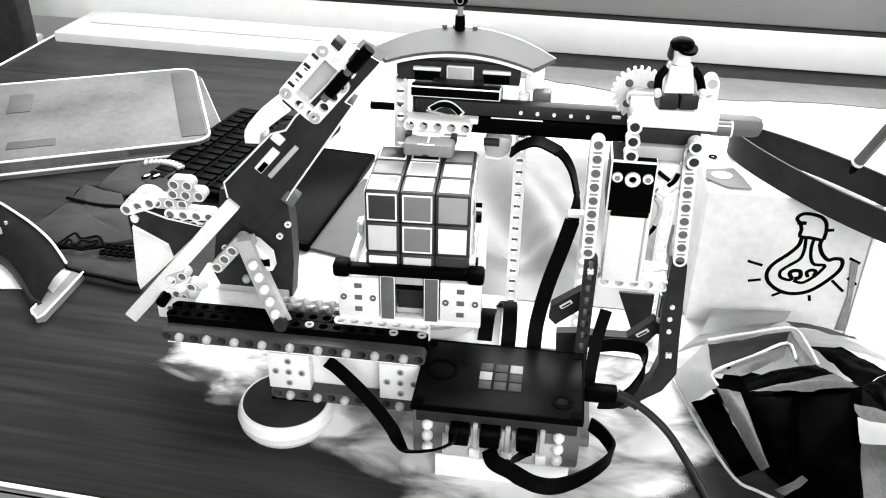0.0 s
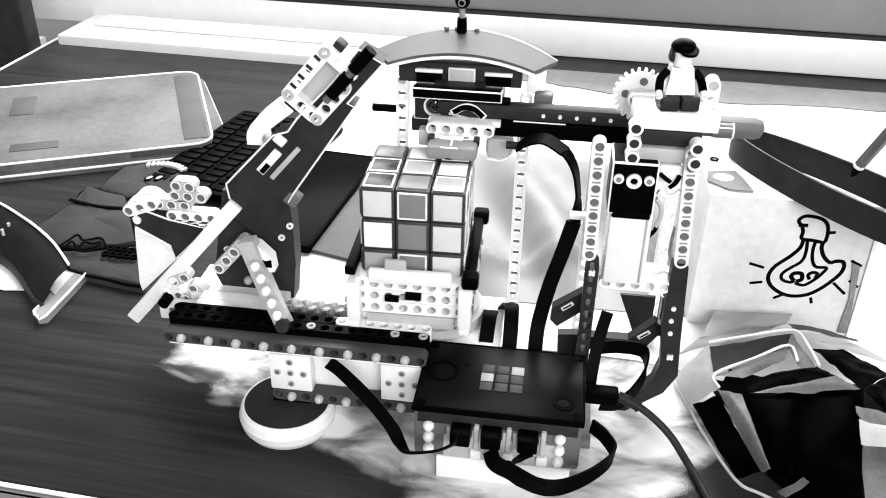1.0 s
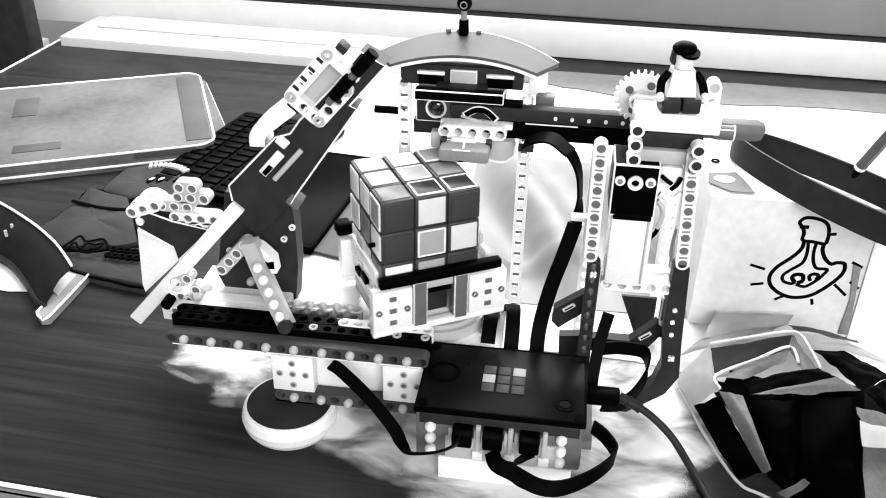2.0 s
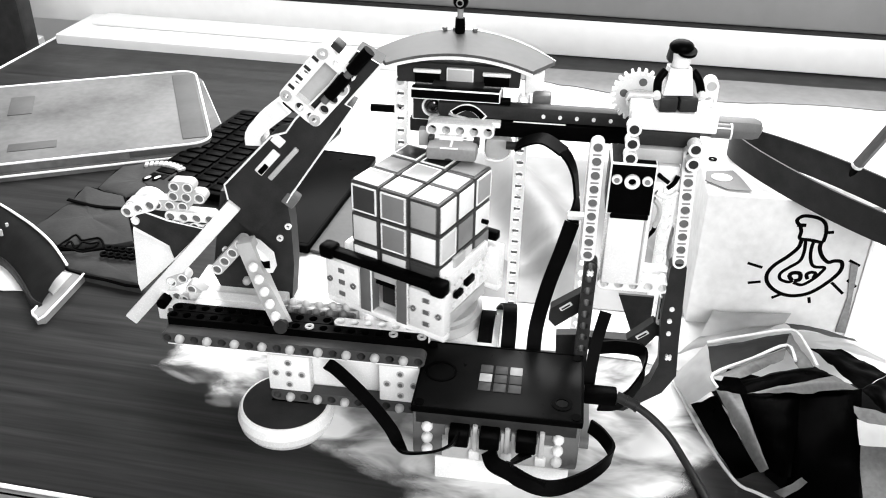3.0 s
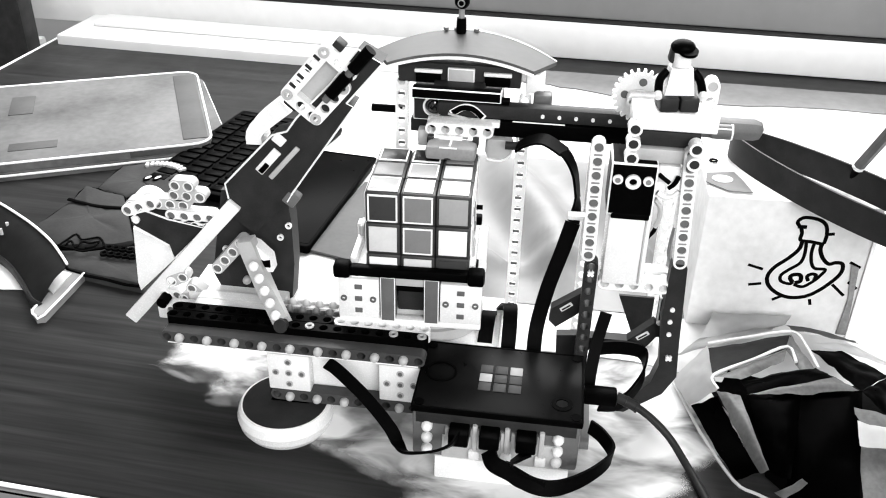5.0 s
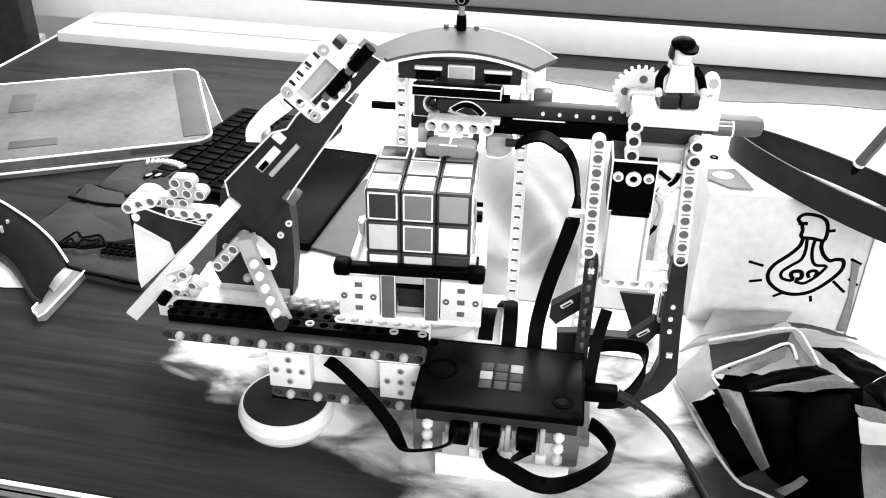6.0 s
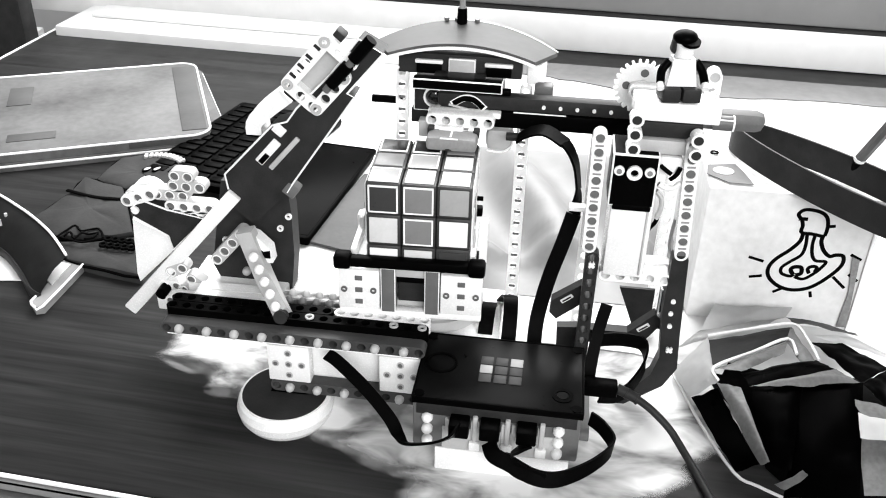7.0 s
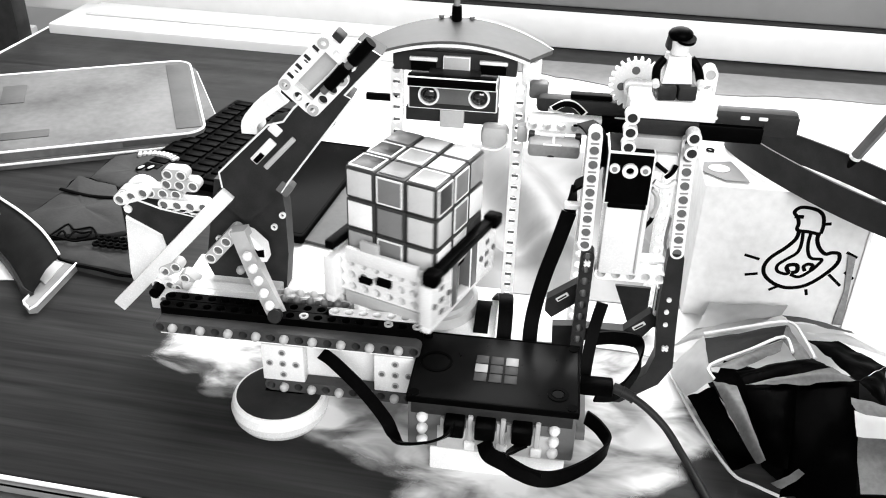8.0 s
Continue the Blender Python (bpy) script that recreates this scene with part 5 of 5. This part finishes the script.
    part("foot_inset", plate(B(), [(-0.277, 0.047), (-0.276, 0.069), (-0.268, 0.067), (-0.268, 0.040)], DESK_Z + 0.0055, DESK_Z + 0.0068), PALE, sh, "pale inset")
    for c in ((-0.3371, 0.1049, 0.0090), (-0.3365, 0.0952, 0.0090)):
        part("shell_rivet", cyl(B(), c, (0, 0, 1), 0.0012, 0.0050, 10), PALE, sh)


def build_right_things():
    # white paper carton with a drawn bulb
    ct = thing("paper_carton", None, None, "white paper carton with a hand-drawn light bulb on its front", "carton")
    part("carton_body", box(B(), (0.2244, 0.1510, 0.0402), (0.1090, 0.1317, 0.1004), 0.0025), CARTON, ct)

    def line(pts, w=0.0010):
        part("ink_stroke", sweep(B(), [(x, 0.0852, z) for x, z in pts], w * 0.4, w, (0, 1, 0), 8), INK, ct)

    line([(0.2307, 0.0725), (0.2278, 0.0764), (0.2316, 0.0800), (0.2404, 0.0792), (0.2454, 0.0756), (0.2473, 0.0687), (0.2470, 0.0624)], 0.0013)
    line([(0.2307, 0.0725), (0.2320, 0.0685), (0.2323, 0.0635), (0.2391, 0.0629), (0.2472, 0.0616)], 0.0013)
    line([(0.2285, 0.0731), (0.2341, 0.0733)], 0.0014)
    line([(0.2472, 0.0691), (0.2519, 0.0700)], 0.0012)
    line([(0.2335, 0.0628), (0.2327, 0.0568), (0.2278, 0.0498), (0.2201, 0.0416), (0.2172, 0.0343), (0.2193, 0.0274), (0.2262, 0.0218), (0.2348, 0.0196), (0.2442, 0.0216), (0.2520, 0.0274), (0.2599, 0.0371), (0.2626, 0.0435), (0.2615, 0.0486), (0.2571, 0.0490), (0.2532, 0.0477), (0.2487, 0.0516), (0.2460, 0.0573), (0.2458, 0.0615)], 0.0014)
    line([(0.2361, 0.0622), (0.2369, 0.0538), (0.2356, 0.0467), (0.2296, 0.0409), (0.2255, 0.0361), (0.2264, 0.0317), (0.2319, 0.0301), (0.2344, 0.0317)], 0.0012)
    line([(0.2411, 0.0618), (0.2409, 0.0550), (0.2425, 0.0475), (0.2456, 0.0435), (0.2520, 0.0433), (0.2502, 0.0387), (0.2469, 0.0340), (0.2408, 0.0288), (0.2348, 0.0300)], 0.0012)
    line([(0.2337, 0.0316), (0.2316, 0.0349), (0.2332, 0.0373), (0.2376, 0.0374), (0.2385, 0.0330), (0.2352, 0.0313)], 0.0015)
    line([(0.2434, 0.0336), (0.2420, 0.0369), (0.2444, 0.0390), (0.2474, 0.0384), (0.2468, 0.0348)], 0.0013)
    line([(0.2033, 0.0421), (0.2132, 0.0396)], 0.0011)
    line([(0.2062, 0.0268), (0.2143, 0.0286)], 0.0011)
    line([(0.2236, 0.0166), (0.2295, 0.0204)], 0.0011)
    line([(0.2472, 0.0197), (0.2485, 0.0153)], 0.0011)
    line([(0.2588, 0.0326), (0.2678, 0.0247)], 0.0011)
    line([(0.2660, 0.0503), (0.2732, 0.0468)], 0.0011)
    line([(0.2681, 0.0354), (0.2746, 0.0308)], 0.0011)
    part("carton_flap", box(B(), (0, 0, 0), (0.0026, 0.0015, 0.084), 0.0005), RIM, ct, "folded white edge", m=pose(0.2772, 0.0842, 0.0330, 0, 0, 0))
    part("carton_crease", upright([(0.2671, 0.0490), (0.2721, 0.0470), (0.2762, -0.0057), (0.2695, -0.0056), (0.2710, 0.0222)], 0.0840, 0.0848), FOLD, ct, "grey fold of the carton")
    part("scribble", ring(B(), (0.1788, 0.1375, 0.0914), (0, 0, 1), 0.0016, 0.0030, 0.0008, 8), INK, ct, "black scribble")
    # black elastic band lying on the carton
    bm = B()
    n = 64
    loops = []
    for i in range(n):
        a = 2 * math.pi * i / n
        row = []
        for rr, z in ((0.0, 0.0), (0.0, 0.0188), (-0.0016, 0.0188), (-0.0016, 0.0)):
            row.append(bm.verts.new(((0.087 + rr) * math.cos(a), (0.0215 + rr) * math.sin(a), z + 0.0008 * math.sin(2 * a))))
        loops.append(row)
    for a, b in zip(loops, loops[1:] + loops[:1]):
        for j in range(4):
            bm.faces.new((a[j], b[j], b[(j + 1) % 4], a[(j + 1) % 4]))
    band = thing("black_band", bm, DARK, "wide black elastic band lying in a loop on the carton", "band", m=pose(0.2460, 0.0835, 0.0920, 0, 0, -51))
    # stick leaning against the carton
    stk = thing("stick", None, None, "grey pencil with a dark tip standing in the band", "pencil")
    part("shaft", sweep(B(), ((0.2597, 0.0981, 0.1120), (0.2645, 0.0874, 0.1335), (0.2692, 0.0767, 0.1550)), 0.0036, 0.0036, (0, 1, 0), 8), GREY, stk)
    part("tip", cyl(B(), (0.2591, 0.1025, 0.1022), (0.0540, -0.4113, 0.9099), 0.0010, 0.0214, 12, 0.0034), BLACK, stk, "dark pencil tip")
    part("collar", cyl(B(), (0.2597, 0.0981, 0.1120), (0.0540, -0.4113, 0.9099), 0.0039, 0.0022, 12), RIM, stk, "pale collar")
    bag = thing("film_bag", None, None, "rumpled glossy black film bag with pale folded rims on the desk", "bag")
    rnd = random.Random(5)
    bm = B()
    nx, ny = 9, 8
    g = []
    for i in range(nx):
        row = []
        for j in range(ny):
            u, v = i / (nx - 1), j / (ny - 1)
            edge = min(u, 1 - u, v, 1 - v)
            x = 0.170 + 0.055 * (1 - v) * (1 - u) + 0.17 * u + rnd.uniform(-0.004, 0.004)
            y = -0.135 + 0.155 * v + rnd.uniform(-0.004, 0.004)
            row.append(bm.verts.new((x, y, 0.001 + 0.014 * min(1, edge * 4) + (rnd.uniform(-0.004, 0.004) if edge > 0.01 else 0))))
        g.append(row)
    for i in range(nx - 1):
        for j in range(ny - 1):
            bm.faces.new((g[i][j], g[i + 1][j], g[i + 1][j + 1], g[i][j + 1]))
    part("bag_body", bm, FOIL, bag)

    def panel(material, *corners):
        """One bent panel of film between four corners."""
        p = [Vector(q) for q in corners]
        bm, k = B(), 11
        bow = rnd.uniform(0.0015, 0.004)
        gg = []
        for i in range(k):
            row = []
            for j in range(k):
                u, v = i / (k - 1), j / (k - 1)
                q = (p[0] * (1 - u) + p[1] * u) * (1 - v) + (p[3] * (1 - u) + p[2] * u) * v
                q.z += bow * 4 * u * (1 - u) * v * (1 - v) * 4 + 0.0013 * noise.noise(q * 110) + 0.0007 * noise.noise(q * 320)
                row.append(bm.verts.new(q))
            gg.append(row)
        top = [bm.faces.new((gg[i][j], gg[i + 1][j], gg[i + 1][j + 1], gg[i][j + 1])) for i in range(k - 1) for j in range(k - 1)]
        bmesh.ops.solidify(bm, geom=top, thickness=0.0008)
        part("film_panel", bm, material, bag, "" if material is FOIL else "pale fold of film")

    panel(PAPER, (0.153, 0.005, 0.003), (0.171, 0.009, 0.028), (0.170, -0.041, 0.034), (0.159, -0.033, 0.015))
    panel(FOIL, (0.160, -0.031, 0.013), (0.170, -0.044, 0.032), (0.185, -0.096, 0.028), (0.180, -0.078, 0.004))
    panel(FOLD, (0.169, -0.042, 0.035), (0.180, -0.051, 0.040), (0.188, -0.100, 0.034), (0.185, -0.098, 0.029))
    panel(DARK, (0.171, 0.005, 0.029), (0.220, 0.017, 0.036), (0.213, -0.001, 0.038), (0.169, -0.027, 0.034))
    panel(FOLD, (0.169, -0.031, 0.035), (0.213, -0.003, 0.039), (0.208, -0.018, 0.041), (0.182, -0.037, 0.040))
    panel(FOLD, (0.219, 0.017, 0.036), (0.224, -0.024, 0.042), (0.215, -0.027, 0.042), (0.212, -0.003, 0.039))
    panel(FOLD, (0.183, -0.053, 0.043), (0.229, -0.040, 0.050), (0.239, -0.049, 0.050), (0.210, -0.053, 0.046))
    panel(FOIL, (0.182, -0.036, 0.038), (0.225, -0.020, 0.041), (0.230, -0.038, 0.048), (0.184, -0.052, 0.042))
    panel(FOIL, (0.184, -0.052, 0.041), (0.211, -0.050, 0.044), (0.198, -0.103, 0.033), (0.189, -0.097, 0.030))
    panel(FOIL, (0.211, -0.051, 0.045), (0.242, -0.046, 0.048), (0.227, -0.116, 0.033), (0.195, -0.111, 0.022))
    panel(FOIL, (0.231, 0.014, 0.029), (0.249, 0.013, 0.030), (0.267, -0.015, 0.036), (0.242, -0.044, 0.046))
    panel(FOIL, (0.242, -0.045, 0.046), (0.267, -0.015, 0.036), (0.253, -0.058, 0.042), (0.246, -0.053, 0.046))
    panel(PAPER, (0.232, 0.024, 0.027), (0.256, 0.025, 0.028), (0.290, -0.010, 0.032), (0.249, 0.013, 0.030))
    panel(FOLD, (0.235, -0.059, 0.046), (0.270, -0.066, 0.046), (0.265, -0.109, 0.030), (0.231, -0.111, 0.030))
    panel(FOLD, (0.192, -0.103, 0.022), (0.202, -0.106, 0.036), (0.204, -0.109, 0.036), (0.195, -0.110, 0.026))
    panel(PAPER, (0.233, -0.072, 0.0475), (0.262, -0.078, 0.0475), (0.262, -0.089, 0.0455), (0.231, -0.088, 0.0455))
    panel(PALE, (0.157, 0.026, 0.006), (0.172, 0.036, 0.014), (0.226, 0.053, 0.019), (0.191, 0.027, 0.021))
    panel(PAPER, (0.172, 0.037, 0.013), (0.183, 0.064, 0.016), (0.232, 0.064, 0.019), (0.226, 0.053, 0.019))
    panel(STRIP, (0.226, 0.053, 0.019), (0.227, 0.042, 0.023), (0.264, 0.030, 0.025), (0.264, 0.039, 0.021))
    for pts in (((0.153, 0.003, 0.004), (0.157, -0.013, 0.006), (0.165, -0.044, 0.006), (0.179, -0.079, 0.005), (0.190, -0.087, 0.005), (0.205, -0.095, 0.005)),
                ((0.171, 0.009, 0.0295), (0.196, 0.014, 0.034), (0.220, 0.018, 0.0375), (0.224, -0.002, 0.041), (0.225, -0.024, 0.0435)),
                ((0.170, -0.041, 0.0355), (0.169, -0.030, 0.0360), (0.192, -0.016, 0.0390), (0.213, -0.002, 0.0405), (0.214, -0.020, 0.0430))):
        part("bag_rim", sweep(B(), pts, 0.0009, 0.0009, (0, 0, 1), 6, sub=4), PAPER, bag, "pale welded rim")
    # creased pale wrapper lying behind the robot, its folds running away from the viewer
    bm = B()
    g = []
    nx, ny = 44, 40
    for i in range(nx):
        row = []
        for j in range(ny):
            u, v = i / (nx - 1), j / (ny - 1)
            x, y = 0.17 * u, 0.075 + 0.24 * v
            q = 0.966 * x + 0.26 * y
            fold = 0.013 * (1 - math.cos(2 * math.pi * (q / 0.070 + 0.35 * noise.noise(Vector((x * 6, y * 6, 2))))))
            cross = max(0, 0.012 - abs(y - 0.105 - 0.15 * x)) * 0.8
            lift = min(1, min(u, 1 - u, v, 1 - v) * 4)
            row.append(bm.verts.new((x, y, 0.002 + lift * (0.002 + fold + cross + 0.0015 * noise.noise(Vector((x * 60, y * 60, 0)))))))
        g.append(row)
    for i in range(nx - 1):
        for j in range(ny - 1):
            bm.faces.new((g[i][j], g[i + 1][j], g[i + 1][j + 1], g[i][j + 1]))
    wr = thing("wrapper", bm, WRAP, "creased pale film wrapper on the desk behind the robot", "wrapper")
    for ob in (bag, wr):
        settle(ob)


build_papers()
build_round_case()
build_left_things()
build_right_things()

# ---- movement ----
TURN = [(0, 0), (0.2, 0), (0.3, 4), (0.4, 18), (0.5, 29), (0.6, 42), (0.7, 62), (0.8, 75), (0.9, 82), (1.0, 89), (1.1, 104), (1.2, 118), (1.3, 129), (1.4, 141),
        (1.5, 161), (1.6, 169), (1.7, 176), (1.8, 182), (2.0, 207), (2.2, 233), (2.4, 258), (2.55, 273), (2.7, 294), (2.8, 311), (2.9, 322), (3.0, 334), (3.1, 350),
        (3.2, 358), (3.3, 360), (7.7, 360), (7.8, 373), (7.9, 399), (8.0, 427)]
SLIDE = [(0, 0), (0.2, 0.001), (0.3, 0.008), (0.4, 0.019), (0.6, 0.018), (0.8, 0.012), (1.0, 0.012), (1.2, 0.014), (1.4, 0.018), (1.55, 0.013), (1.7, 0.012), (2.0, 0.018),
         (2.25, 0.018), (2.5, 0.012), (2.8, 0.018), (3.0, 0.013), (3.2, 0.012), (7.15, 0.012), (7.25, 0.018), (7.3, 0.026), (7.35, 0.036), (7.4, 0.048), (7.45, 0.060), (7.5, 0.068),
         (7.6, 0.072), (8.0, 0.072)]
REST = 2.6


AXIS, OFF = Vector((-0.0038, 0, 0)), Vector((0.0038, 0, 0))   # the cube sits a little off the turning axis
# clip, bend and top of the sensor cable with the arm out, and the latter two with it drawn back
CLIP, BEND, TOP = Vector((0.0853, 0.009, 0.120)), Vector((0.0760, 0.019, 0.1420)), Vector((0.049, 0.029, 0.1385))
BEND_OUT, TOP_OUT = Vector((0.0975, -0.0050, 0.1410)), Vector((0.0915, 0.0120, 0.1512))


def turned(a, z):
    p = AXIS + (Matrix.Rotation(radians(a), 3, "Z") @ OFF if z else Vector())
    return pose(p.x, p.y, z, 0, 0, REST + a)


def motions():
    walk(turntable, [(t, turned(a, 0)) for t, a in TURN])
    walk(puzzle, [(t, turned(a, CUBE_Z)) for t, a in TURN])
    walk(slide_arm, [(t, pose(d, 0, 0)) for t, d in SLIDE])
    g = gear.matrix_basis.copy()
    walk(gear, [(t, g @ pose(0, 0, 0, 0, math.degrees(d / 0.0135), 0)) for t, d in SLIDE])
    # the loop of cable folds over to the side as the arm draws back
    def folded(d):
        k = min(1, max(-0.12, (d - 0.012) / 0.060))
        swing = (BEND - CLIP).rotation_difference(BEND_OUT - CLIP)
        fold = (TOP - BEND).rotation_difference(TOP_OUT - BEND_OUT)
        turn = [Matrix.Rotation(q.angle * k, 4, q.axis) for q in (swing, fold)]
        low = Matrix.Translation(CLIP) @ turn[0] @ Matrix.Translation(-CLIP)
        return low, Matrix.Translation(low @ BEND) @ turn[1] @ Matrix.Translation(-BEND)
    walk(loop_mid, [(t, folded(d)[0]) for t, d in SLIDE])
    walk(loop_up, [(t, folded(d)[1]) for t, d in SLIDE])
    walk(flipper, [(0, AF), (7.75, AF), (7.9, AF @ pose(0, 0, 0, 0, 0.5, 0)), (8.0, AF @ pose(0, 0, 0, 0, 1.6, 0))])


motions()
